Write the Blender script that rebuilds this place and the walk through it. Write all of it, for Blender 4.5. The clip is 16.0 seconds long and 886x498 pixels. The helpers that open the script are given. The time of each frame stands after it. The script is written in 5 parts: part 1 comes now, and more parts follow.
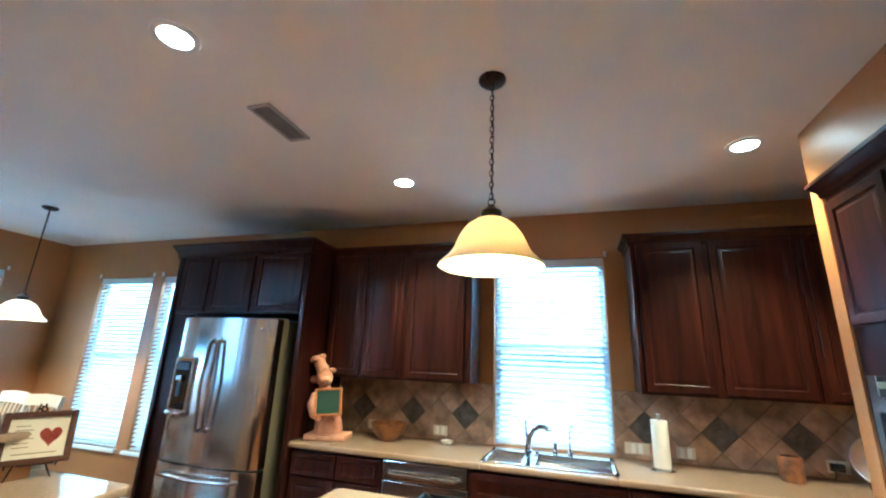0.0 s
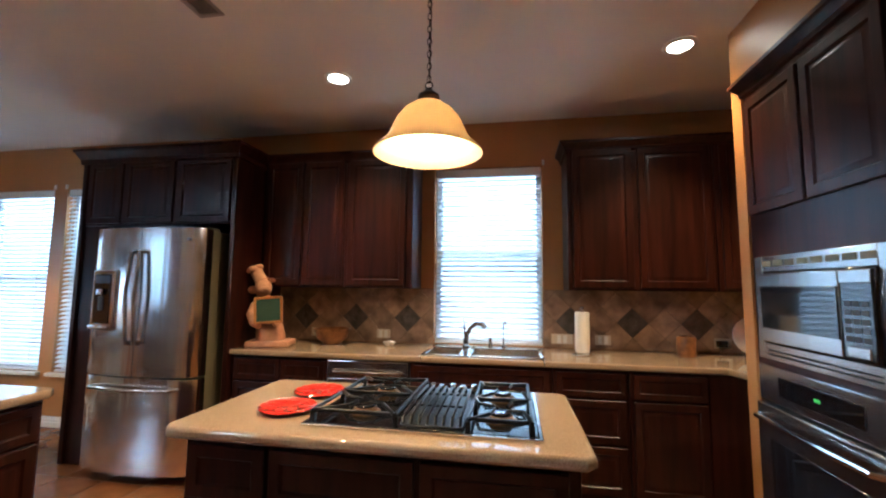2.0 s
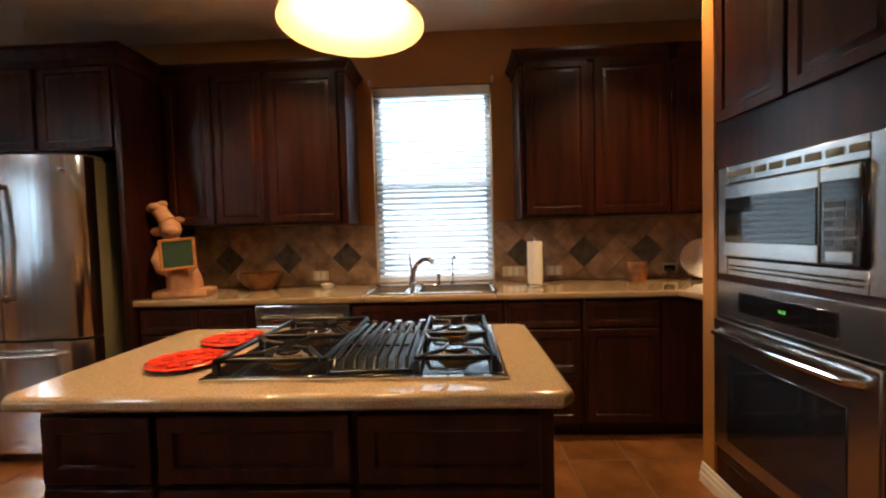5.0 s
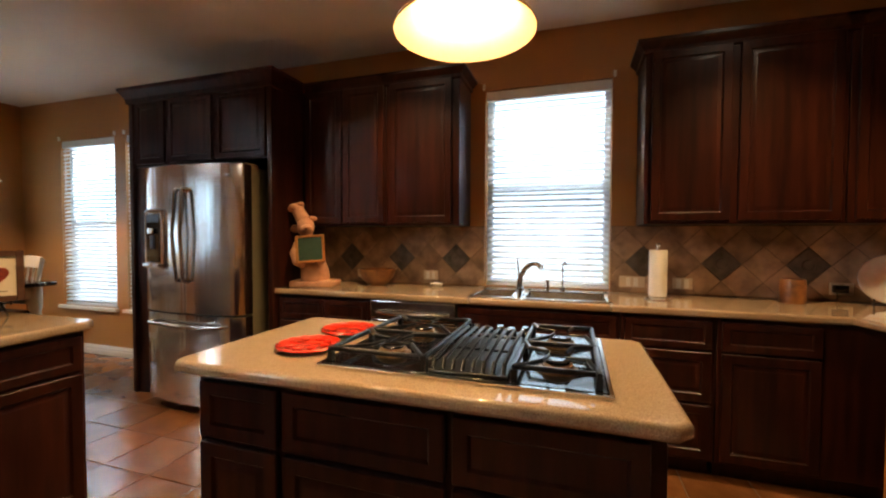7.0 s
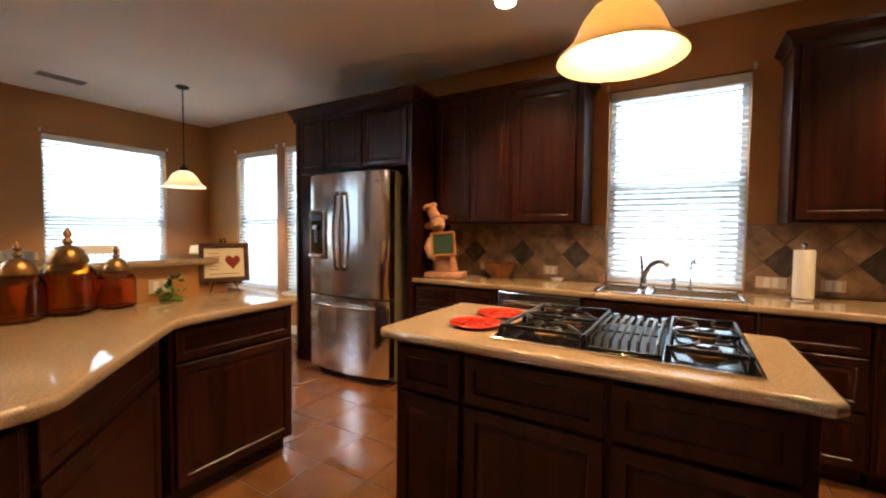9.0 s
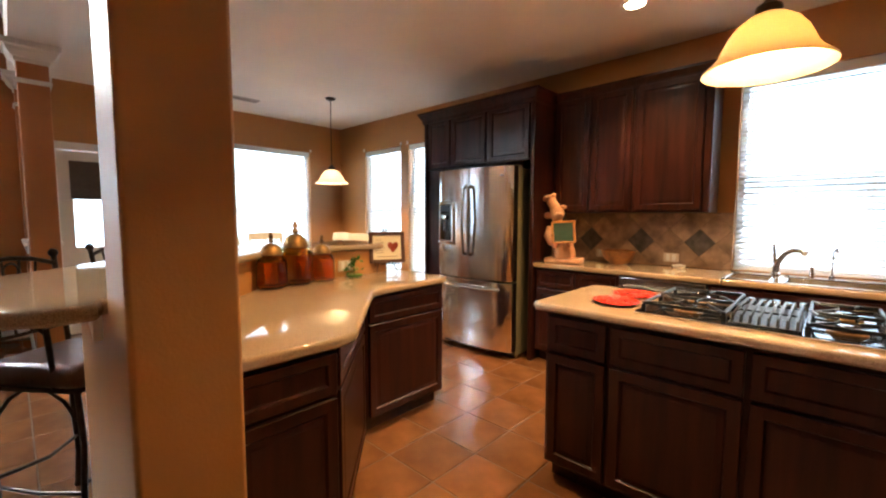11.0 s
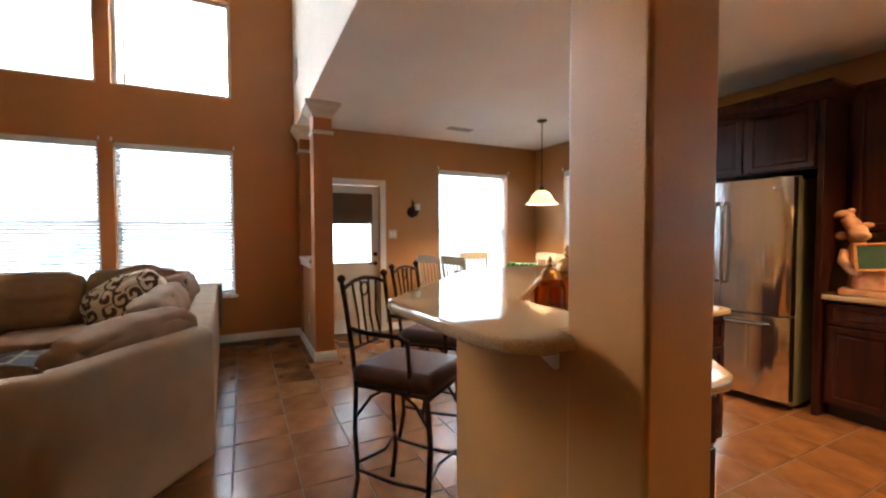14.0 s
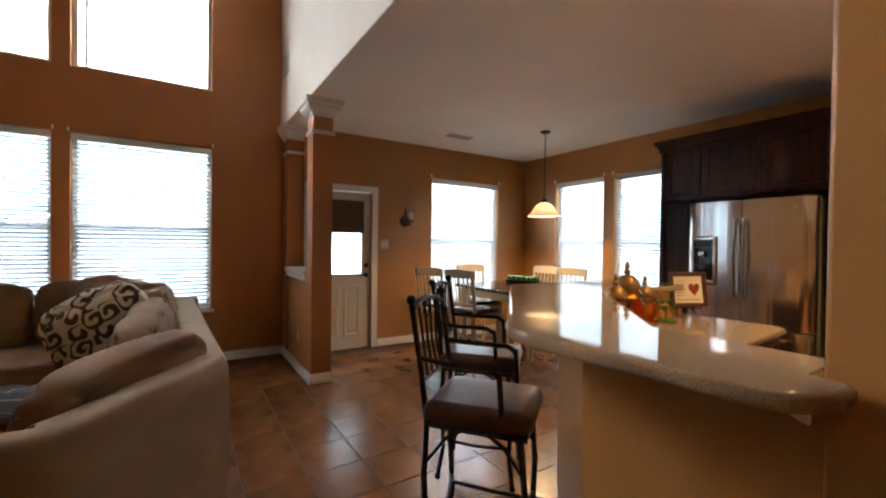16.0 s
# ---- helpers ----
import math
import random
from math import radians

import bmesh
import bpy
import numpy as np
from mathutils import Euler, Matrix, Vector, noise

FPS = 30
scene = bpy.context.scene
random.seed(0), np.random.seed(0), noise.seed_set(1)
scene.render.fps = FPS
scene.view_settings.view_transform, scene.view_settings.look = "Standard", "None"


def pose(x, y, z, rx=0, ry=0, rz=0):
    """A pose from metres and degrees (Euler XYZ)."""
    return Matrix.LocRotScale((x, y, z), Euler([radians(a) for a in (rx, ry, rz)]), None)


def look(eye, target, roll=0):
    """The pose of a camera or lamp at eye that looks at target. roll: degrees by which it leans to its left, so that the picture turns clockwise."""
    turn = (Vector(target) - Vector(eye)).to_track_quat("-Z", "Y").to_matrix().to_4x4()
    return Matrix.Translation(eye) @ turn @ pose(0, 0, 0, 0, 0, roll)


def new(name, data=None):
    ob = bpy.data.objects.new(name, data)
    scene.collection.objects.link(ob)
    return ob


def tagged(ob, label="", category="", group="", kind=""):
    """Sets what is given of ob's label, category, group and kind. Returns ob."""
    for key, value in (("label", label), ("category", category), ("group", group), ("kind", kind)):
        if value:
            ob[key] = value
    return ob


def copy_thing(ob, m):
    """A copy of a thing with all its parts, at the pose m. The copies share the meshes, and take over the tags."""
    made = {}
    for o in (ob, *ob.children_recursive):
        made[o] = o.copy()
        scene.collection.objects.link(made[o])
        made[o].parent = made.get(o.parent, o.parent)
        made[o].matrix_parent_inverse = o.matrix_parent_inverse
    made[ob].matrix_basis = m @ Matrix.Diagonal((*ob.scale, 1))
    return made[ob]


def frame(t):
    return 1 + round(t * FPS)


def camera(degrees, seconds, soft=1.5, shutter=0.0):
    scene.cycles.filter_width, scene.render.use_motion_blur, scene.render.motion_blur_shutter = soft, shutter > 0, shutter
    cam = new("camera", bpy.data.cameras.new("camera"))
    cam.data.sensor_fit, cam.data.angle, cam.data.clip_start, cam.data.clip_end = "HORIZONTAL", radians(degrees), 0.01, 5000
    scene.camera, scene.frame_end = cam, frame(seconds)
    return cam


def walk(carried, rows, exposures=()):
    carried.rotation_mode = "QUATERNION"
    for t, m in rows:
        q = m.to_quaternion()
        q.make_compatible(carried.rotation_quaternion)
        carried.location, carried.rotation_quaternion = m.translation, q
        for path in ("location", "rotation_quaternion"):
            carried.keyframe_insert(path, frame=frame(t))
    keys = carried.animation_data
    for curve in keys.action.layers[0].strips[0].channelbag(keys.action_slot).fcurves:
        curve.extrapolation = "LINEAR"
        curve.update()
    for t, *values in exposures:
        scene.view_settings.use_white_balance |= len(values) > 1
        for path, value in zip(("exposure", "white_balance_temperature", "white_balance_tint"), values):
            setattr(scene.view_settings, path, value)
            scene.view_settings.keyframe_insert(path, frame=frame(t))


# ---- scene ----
cam = camera(94.5, 16.0, soft=2.2)
PATH = [
    (0, (0.193, -3.442, 1.535), (-0.401, -1.605, 2.058), 2.26),
    (0.5, (0.204, -3.415, 1.491), (-0.351, -1.546, 1.937), 2.22),
    (1, (0.215, -3.404, 1.450), (-0.285, -1.501, 1.810), 1.72),
    (1.5, (0.220, -3.397, 1.415), (-0.216, -1.464, 1.686), 1.34),
    (2, (0.215, -3.388, 1.383), (-0.127, -1.426, 1.567), 0.56),
    (2.5, (0.202, -3.377, 1.357), (-0.038, -1.394, 1.459), -0.40),
    (3, (0.185, -3.350, 1.333), (0.061, -1.354, 1.364), -1.11),
    (3.5, (0.169, -3.314, 1.310), (0.139, -1.315, 1.285), -1.79),
    (6, (0.220, -2.994, 1.280), (-0.051, -1.014, 1.201), -0.67),
    (6.5, (0.235, -3.021, 1.280), (-0.221, -1.075, 1.214), -0.20),
    (7, (0.209, -3.066, 1.287), (-0.405, -1.164, 1.228), 0.21),
    (7.5, (0.162, -3.115, 1.292), (-0.602, -1.267, 1.235), 0.71),
    (8, (0.131, -3.202, 1.293), (-0.744, -1.405, 1.236), 0.59),
    (10.5, (0.104, -3.776, 1.323), (-1.156, -2.230, 1.171), 0.45),
    (11, (0.102, -3.909, 1.329), (-1.266, -2.458, 1.172), 0.16),
    (11.5, (0.051, -4.062, 1.328), (-1.424, -2.720, 1.176), 0.04),
    (12, (0.022, -4.178, 1.323), (-1.582, -2.991, 1.192), -0.51),
    (12.5, (-0.027, -4.260, 1.322), (-1.732, -3.219, 1.213), -0.79),
    (13, (-0.123, -4.304, 1.329), (-1.897, -3.386, 1.241), -0.83),
    (13.5, (-0.246, -4.393, 1.347), (-2.043, -3.518, 1.271), -0.53),
    (14, (-0.369, -4.479, 1.369), (-2.164, -3.601, 1.296), -0.22),
    (14.5, (-0.482, -4.584, 1.382), (-2.260, -3.670, 1.326), 0.60),
    (15, (-0.597, -4.722, 1.387), (-2.332, -3.729, 1.335), 0.36),
    (15.5, (-0.721, -4.800, 1.387), (-2.434, -3.769, 1.351), 0.75),
    (16, (-0.865, -4.848, 1.385), (-2.552, -3.775, 1.360), 0.75),
]
EXPOSURES = [(0.0, 1.7, 3950, -14), (1.5, 1.1, 4600, 0), (3.5, 0.6, 5900, 6), (8.0, 0.75, 6350, 7), (10.5, 1.4, 6250, 8), (11.75, 1.62, 6350, 8), (13.5, 1.5, 6400, 8), (15.0, 1.2, 6500, 8), (16.0, 0.85, 6550, 8)]
walk(cam, [(t, look(eye, target, roll)) for t, eye, target, roll in PATH], EXPOSURES)

# ---- light: sky, outdoor brightness, lamps ----
world = bpy.data.worlds.new("world")
scene.world = world
world.use_nodes = True
sky = world.node_tree.nodes.new("ShaderNodeTexSky")
sky.sky_type, sky.sun_disc, sky.sun_elevation, sky.sun_rotation = "NISHITA", False, radians(50), radians(200)
world.node_tree.links.new(sky.outputs["Color"], world.node_tree.nodes["Background"].inputs["Color"])
world.node_tree.nodes["Background"].inputs["Strength"].default_value = 0.1
DAY = 27.0         # brightness of the overcast sky outside the windows
CAN_WATTS = 70
PENDANT_WATTS = 27
WARM = (1.0, 0.62, 0.28)


# ---- materials ----
def material(name, base, rough=0.5, metal=0.0, scale=8.0, vary=0.15, bump=0.0, bump_scale=60.0, second=None, stretch=(1, 1, 1),
             coat=0.0, spec=0.5, island=0.0):
    m = bpy.data.materials.new(name)
    m.use_nodes = True
    nt = m.node_tree
    b = nt.nodes["Principled BSDF"]
    b.inputs["Roughness"].default_value, b.inputs["Metallic"].default_value = rough, metal
    b.inputs["Coat Weight"].default_value, b.inputs["Specular IOR Level"].default_value = coat, spec
    b.inputs["Coat Roughness"].default_value = 0.12
    tc, mp = nt.nodes.new("ShaderNodeTexCoord"), nt.nodes.new("ShaderNodeMapping")
    mp.inputs["Scale"].default_value = stretch
    nt.links.new(tc.outputs["Object"], mp.inputs["Vector"])
    n1 = nt.nodes.new("ShaderNodeTexNoise")
    n1.inputs["Scale"].default_value, n1.inputs["Detail"].default_value = scale, 6
    nt.links.new(mp.outputs["Vector"], n1.inputs["Vector"])
    ramp = nt.nodes.new("ShaderNodeValToRGB")
    lo = [c * (1 - vary) for c in base] + [1]
    hi = list(second or [min(1, c * (1 + vary)) for c in base]) + [1]
    ramp.color_ramp.elements[0].position, ramp.color_ramp.elements[0].color = 0.33, lo
    ramp.color_ramp.elements[1].position, ramp.color_ramp.elements[1].color = 0.67, hi
    nt.links.new(n1.outputs["Fac"], ramp.inputs["Fac"])
    out = ramp.outputs["Color"]
    if island:
        info, mul = nt.nodes.new("ShaderNodeObjectInfo"), nt.nodes.new("ShaderNodeHueSaturation")
        rng = nt.nodes.new("ShaderNodeMapRange")
        rng.inputs["To Min"].default_value, rng.inputs["To Max"].default_value = 1 - island, 1 + island
        nt.links.new(info.outputs["Random"], rng.inputs["Value"])
        nt.links.new(rng.outputs["Result"], mul.inputs["Value"])
        nt.links.new(out, mul.inputs["Color"])
        out = mul.outputs["Color"]
    nt.links.new(out, b.inputs["Base Color"])
    n2 = nt.nodes.new("ShaderNodeTexNoise")
    n2.inputs["Scale"].default_value, n2.inputs["Detail"].default_value = bump_scale, 4
    nt.links.new(mp.outputs["Vector"], n2.inputs["Vector"])
    rr = nt.nodes.new("ShaderNodeMapRange")
    rr.inputs["To Min"].default_value, rr.inputs["To Max"].default_value = max(0.02, rough * 0.85), min(1, rough * 1.15)
    nt.links.new(n2.outputs["Fac"], rr.inputs["Value"])
    nt.links.new(rr.outputs["Result"], b.inputs["Roughness"])
    if bump:
        bn = nt.nodes.new("ShaderNodeBump")
        bn.inputs["Strength"].default_value, bn.inputs["Distance"].default_value = bump, 0.004
        nt.links.new(n2.outputs["Fac"], bn.inputs["Height"])
        nt.links.new(bn.outputs["Normal"], b.inputs["Normal"])
    return m


def emitter(name, colour, strength):
    m = bpy.data.materials.new(name)
    m.use_nodes = True
    b = m.node_tree.nodes["Principled BSDF"]
    b.inputs["Base Color"].default_value = (*colour, 1)
    b.inputs["Emission Color"].default_value = (*colour, 1)
    b.inputs["Emission Strength"].default_value = strength
    return m


def translucent(name, colour, share, rough=0.5):
    m = bpy.data.materials.new(name)
    m.use_nodes = True
    nt = m.node_tree
    b = nt.nodes["Principled BSDF"]
    b.inputs["Base Color"].default_value, b.inputs["Roughness"].default_value = (*colour, 1), rough
    t, mix = nt.nodes.new("ShaderNodeBsdfTranslucent"), nt.nodes.new("ShaderNodeMixShader")
    t.inputs["Color"].default_value = (*colour, 1)
    mix.inputs["Fac"].default_value = share
    nt.links.new(b.outputs["BSDF"], mix.inputs[1])
    nt.links.new(t.outputs["BSDF"], mix.inputs[2])
    nt.links.new(mix.outputs["Shader"], nt.nodes["Material Output"].inputs["Surface"])
    return m


def screen_mesh(name, through_share):
    m = bpy.data.materials.new(name)
    m.use_nodes = True
    nt = m.node_tree
    b = nt.nodes["Principled BSDF"]
    b.inputs["Base Color"].default_value, b.inputs["Roughness"].default_value = (0.06, 0.065, 0.07, 1), 0.8
    clear, mix = nt.nodes.new("ShaderNodeBsdfTransparent"), nt.nodes.new("ShaderNodeMixShader")
    mix.inputs["Fac"].default_value = through_share
    nt.links.new(b.outputs["BSDF"], mix.inputs[1])
    nt.links.new(clear.outputs["BSDF"], mix.inputs[2])
    nt.links.new(mix.outputs["Shader"], nt.nodes["Material Output"].inputs["Surface"])
    return m


def glass(name, colour, rough=0.0):
    m = bpy.data.materials.new(name)
    m.use_nodes = True
    b = m.node_tree.nodes["Principled BSDF"]
    b.inputs["Base Color"].default_value = (*colour, 1)
    b.inputs["Transmission Weight"].default_value, b.inputs["Roughness"].default_value, b.inputs["IOR"].default_value = 1, rough, 1.45
    return m


M_WALL = material("tan_paint", (0.41, 0.186, 0.050), 0.40, scale=1.3, vary=0.06, bump=0.25, bump_scale=140)
M_LIVING = material("terracotta_tan_paint", (0.45, 0.172, 0.052), 0.42, scale=1.3, vary=0.06, bump=0.25, bump_scale=140)
M_CEIL = material("ceiling_paint", (0.88, 0.82, 0.73), 0.8, scale=1.0, vary=0.04, bump=0.3, bump_scale=110)
M_TRIM = material("white_trim_paint", (0.78, 0.75, 0.70), 0.35, scale=3, vary=0.03)
M_WOOD = material("dark_cherry_wood", (0.021, 0.0050, 0.0030), 0.34, scale=3.5, vary=0.3, second=(0.043, 0.0095, 0.0045), stretch=(7, 7, 0.6), bump=0.06,
                  bump_scale=30, coat=0.04, spec=0.28)
M_COUNTER = material("speckled_solid_surface", (0.31, 0.205, 0.118), 0.035, scale=330, vary=0.2, second=(0.45, 0.325, 0.205), bump=0.0)
M_STEEL = material("brushed_stainless_steel", (0.50, 0.485, 0.47), 0.24, 1.0, scale=3, vary=0.08, stretch=(2, 2, 0.5), bump=0.06, bump_scale=8)
M_FRIDGE = material("wavy_stainless_steel", (0.86, 0.86, 0.86), 0.16, 1.0, scale=3, vary=0.05, stretch=(9, 9, 0.10), bump=0.32, bump_scale=1.1)
for n in M_FRIDGE.node_tree.nodes:
    if n.bl_idname == "ShaderNodeBump":
        n.inputs["Distance"].default_value = 0.012
M_CHROME = material("polished_chrome", (0.72, 0.70, 0.68), 0.1, 1.0, scale=4, vary=0.04)
M_SIDE = material("olive_grey_fridge_side", (0.19, 0.165, 0.10), 0.45, 0.2, scale=5, vary=0.06, bump=0.2, bump_scale=300)
M_BLACK = material("black_glass_enamel", (0.008, 0.008, 0.009), 0.06, scale=6, vary=0.2, coat=0.4)
M_IRON = material("cast_iron_grate", (0.005, 0.005, 0.005), 0.3, 0.0, scale=40, vary=0.3, bump=0.2, bump_scale=200, spec=0.3)
M_BRONZE = material("oil_rubbed_bronze", (0.035, 0.024, 0.017), 0.38, 0.8, scale=20, vary=0.35, second=(0.07, 0.045, 0.028))
M_TILE = material("brown_glazed_floor_tile", (0.18, 0.07, 0.024), 0.23, scale=4, vary=0.25, second=(0.26, 0.105, 0.037), island=0.13, spec=0.4)
M_GROUT = material("grey_brown_grout", (0.15, 0.09, 0.05), 0.9, scale=30, vary=0.2, bump=0.3)
M_SPLASH = material("tumbled_tan_tile", (0.25, 0.15, 0.092), 0.5, scale=9, vary=0.35, second=(0.42, 0.27, 0.17), bump=0.3, bump_scale=40, island=0.25)
M_SLATE = material("dark_bronze_inset_tile", (0.085, 0.072, 0.062), 0.42, 0.3, scale=16, vary=0.4, bump=0.5, bump_scale=30)
M_SLAT = translucent("white_faux_wood_slat", (0.84, 0.89, 0.93), 0.16)
M_VINYL = material("white_vinyl", (0.72, 0.73, 0.74), 0.4, scale=4, vary=0.03)
M_BOUNCE = material("pale_bounce_ground", (0.58, 0.56, 0.52), 0.9, scale=2, vary=0.12, bump=0.2)
M_SCREEN = screen_mesh("grey_insect_screen", 0.85)
M_PANE = glass("window_glass", (1, 1, 1))
M_DAY = emitter("overcast_daylight", (0.90, 0.95, 1.0), DAY)
M_CLAY = material("peach_terracotta", (0.62, 0.30, 0.16), 0.75, scale=14, vary=0.12, second=(0.72, 0.39, 0.23), bump=0.25, bump_scale=70)
M_CHALK = material("green_chalkboard", (0.025, 0.062, 0.036), 0.7, scale=8, vary=0.2)
M_PINE = material("orange_stained_wood", (0.50, 0.20, 0.05), 0.4, scale=6, vary=0.2, stretch=(1, 1, 6))
M_RED = material("red_glazed_ceramic", (0.55, 0.028, 0.012), 0.15, scale=30, vary=0.3, bump=0.5, bump_scale=60, coat=0.5)
M_PAPER = material("white_paper", (0.78, 0.74, 0.68), 0.9, scale=20, vary=0.04, bump=0.3, bump_scale=120)
M_PLATE = material("ivory_plastic", (0.62, 0.52, 0.40), 0.4, scale=3, vary=0.03)
M_AMBER = glass("amber_glass", (0.92, 0.48, 0.08), 0.05)
M_AMBERLID = material("gilded_brass_lid", (0.23, 0.12, 0.035), 0.35, 0.7, scale=25, vary=0.4, bump=0.4, bump_scale=60)
M_SOFA = material("taupe_woven_upholstery", (0.32, 0.215, 0.13), 0.92, scale=5, vary=0.1, bump=0.55, bump_scale=420)
M_SOFALT = material("tan_woven_cushion", (0.23, 0.125, 0.062), 0.92, scale=5, vary=0.14, bump=0.55, bump_scale=380)
M_LEATHER = material("oxblood_leather", (0.075, 0.027, 0.017), 0.36, scale=18, vary=0.3, bump=0.25, bump_scale=160, coat=0.15)
M_CREAM = material("cream_painted_wood", (0.66, 0.55, 0.37), 0.42, scale=6, vary=0.06)
M_DARKTOP = material("espresso_table_top", (0.03, 0.016, 0.01), 0.2, scale=5, vary=0.35, stretch=(1, 9, 1), coat=0.3)
M_DOOR = material("white_door_paint", (0.68, 0.64, 0.57), 0.4, scale=3, vary=0.03)
M_ROMAN = material("brown_woven_shade", (0.12, 0.078, 0.045), 0.9, scale=60, vary=0.3, stretch=(1, 1, 5), bump=0.5, bump_scale=200)
M_GREEN = material("green_glass_and_leaf", (0.05, 0.16, 0.02), 0.3, scale=30, vary=0.4)
M_MAT = material("ivory_mat_board", (0.70, 0.62, 0.48), 0.85, scale=6, vary=0.04)
M_FRAMEWOOD = material("brown_frame_wood", (0.07, 0.028, 0.014), 0.35, scale=6, vary=0.3, stretch=(1, 1, 8))
M_HEART = material("rust_red_print", (0.40, 0.06, 0.03), 0.8, scale=40, vary=0.25)
M_INK = material("brown_ink", (0.20, 0.12, 0.07), 0.8)
M_SHADE = translucent("frosted_alabaster_glass", (0.50, 0.40, 0.25), 0.42, 0.3)
M_SHADEWHITE = translucent("white_frosted_glass", (0.62, 0.60, 0.56), 0.6, 0.3)
M_BULB = emitter("lit_bulb", (1.0, 0.78, 0.5), 26)
M_CAN = emitter("lit_downlight", (1.0, 0.82, 0.6), 22)
M_LED = emitter("green_clock_display", (0.15, 0.9, 0.1), 0.12)
M_VENT = material("grey_beige_vent", (0.42, 0.37, 0.31), 0.5, scale=6, vary=0.05)
M_SILVER = material("hammered_silver", (0.82, 0.82, 0.83), 0.34, 1.0, scale=9, vary=0.1, bump=0.5, bump_scale=22)
M_COPPER = material("copper_brown_glaze", (0.13, 0.045, 0.013), 0.3, scale=12, vary=0.4, second=(0.36, 0.15, 0.045))
M_SCARF = material("dark_plaid_throw", (0.030, 0.024, 0.022), 0.95, scale=3, vary=0.4, bump=0.5, bump_scale=300)
M_BUTTON = material("dark_grey_button", (0.05, 0.05, 0.055), 0.4)
M_DARK = material("shadow_gap_black", (0.01, 0.009, 0.008), 0.8)


def pattern_fabric(name):
    """Cream cloth printed with brown spiral scrolls, one curl to each cell."""
    m = material(name, (0.58, 0.48, 0.35), 0.9, scale=9, vary=0.05, bump=0.4, bump_scale=300)
    nt = m.node_tree
    b = nt.nodes["Principled BSDF"]

    def math_node(op, a, c):
        n = nt.nodes.new("ShaderNodeMath")
        n.operation = op
        for k, v in ((0, a), (1, c)):
            if isinstance(v, (int, float)):
                n.inputs[k].default_value = v
            else:
                nt.links.new(v, n.inputs[k])
        return n.outputs[0]

    tc, flat, cell, away = nt.nodes.new("ShaderNodeTexCoord"), nt.nodes.new("ShaderNodeMapping"), nt.nodes.new("ShaderNodeTexVoronoi"), nt.nodes.new("ShaderNodeVectorMath")
    wob, add, sep, size = nt.nodes.new("ShaderNodeTexNoise"), nt.nodes.new("ShaderNodeVectorMath"), nt.nodes.new("ShaderNodeSeparateXYZ"), nt.nodes.new("ShaderNodeVectorMath")
    flat.inputs["Scale"].default_value = (1, 0, 1)
    wob.inputs["Scale"].default_value, wob.inputs["Detail"].default_value = 11.0, 1
    add.operation, away.operation, size.operation = "MULTIPLY_ADD", "SUBTRACT", "LENGTH"
    add.inputs[1].default_value = (0.05, 0, 0.05)
    cell.inputs["Scale"].default_value, cell.inputs["Randomness"].default_value = 8.5, 0.7
    nt.links.new(tc.outputs["Object"], flat.inputs["Vector"])
    nt.links.new(flat.outputs["Vector"], wob.inputs["Vector"])
    nt.links.new(wob.outputs["Color"], add.inputs[0])
    nt.links.new(flat.outputs["Vector"], add.inputs[2])
    nt.links.new(add.outputs["Vector"], cell.inputs["Vector"])
    nt.links.new(add.outputs["Vector"], away.inputs[0])
    nt.links.new(cell.outputs["Position"], away.inputs[1])
    nt.links.new(away.outputs["Vector"], sep.inputs["Vector"])
    nt.links.new(away.outputs["Vector"], size.inputs[0])
    turn = math_node("ARCTAN2", sep.outputs["Z"], sep.outputs["X"])
    curl = math_node("SINE", math_node("ADD", math_node("MULTIPLY", size.outputs["Value"], 150.0), turn), 0.0)
    inside = math_node("LESS_THAN", size.outputs["Value"], 0.08)
    ink = math_node("MULTIPLY", math_node("GREATER_THAN", curl, -0.1), inside)
    mix = nt.nodes.new("ShaderNodeMix")
    mix.data_type = "RGBA"
    mix.inputs[6].default_value, mix.inputs[7].default_value = (0.60, 0.48, 0.33, 1), (0.07, 0.036, 0.018, 1)
    nt.links.new(ink, mix.inputs[0])
    nt.links.new(mix.outputs[2], b.inputs["Base Color"])
    return m


def plaid(m, dark, stripe):
    nt = m.node_tree
    tc, br = nt.nodes.new("ShaderNodeTexCoord"), nt.nodes.new("ShaderNodeTexBrick")
    br.offset = 0.0
    br.inputs["Color1"].default_value, br.inputs["Color2"].default_value, br.inputs["Mortar"].default_value = (*dark, 1), (*[c * 1.7 for c in dark], 1), (*stripe, 1)
    br.inputs["Scale"].default_value, br.inputs["Mortar Size"].default_value = 4.0, 0.028
    br.inputs["Brick Width"].default_value, br.inputs["Row Height"].default_value = 0.5, 0.5
    nt.links.new(tc.outputs["Object"], br.inputs["Vector"])
    nt.links.new(br.outputs["Color"], nt.nodes["Principled BSDF"].inputs["Base Color"])


plaid(M_SCARF, (0.022, 0.018, 0.017), (0.30, 0.24, 0.17))
M_PAISLEY = pattern_fabric("cream_paisley_fabric")


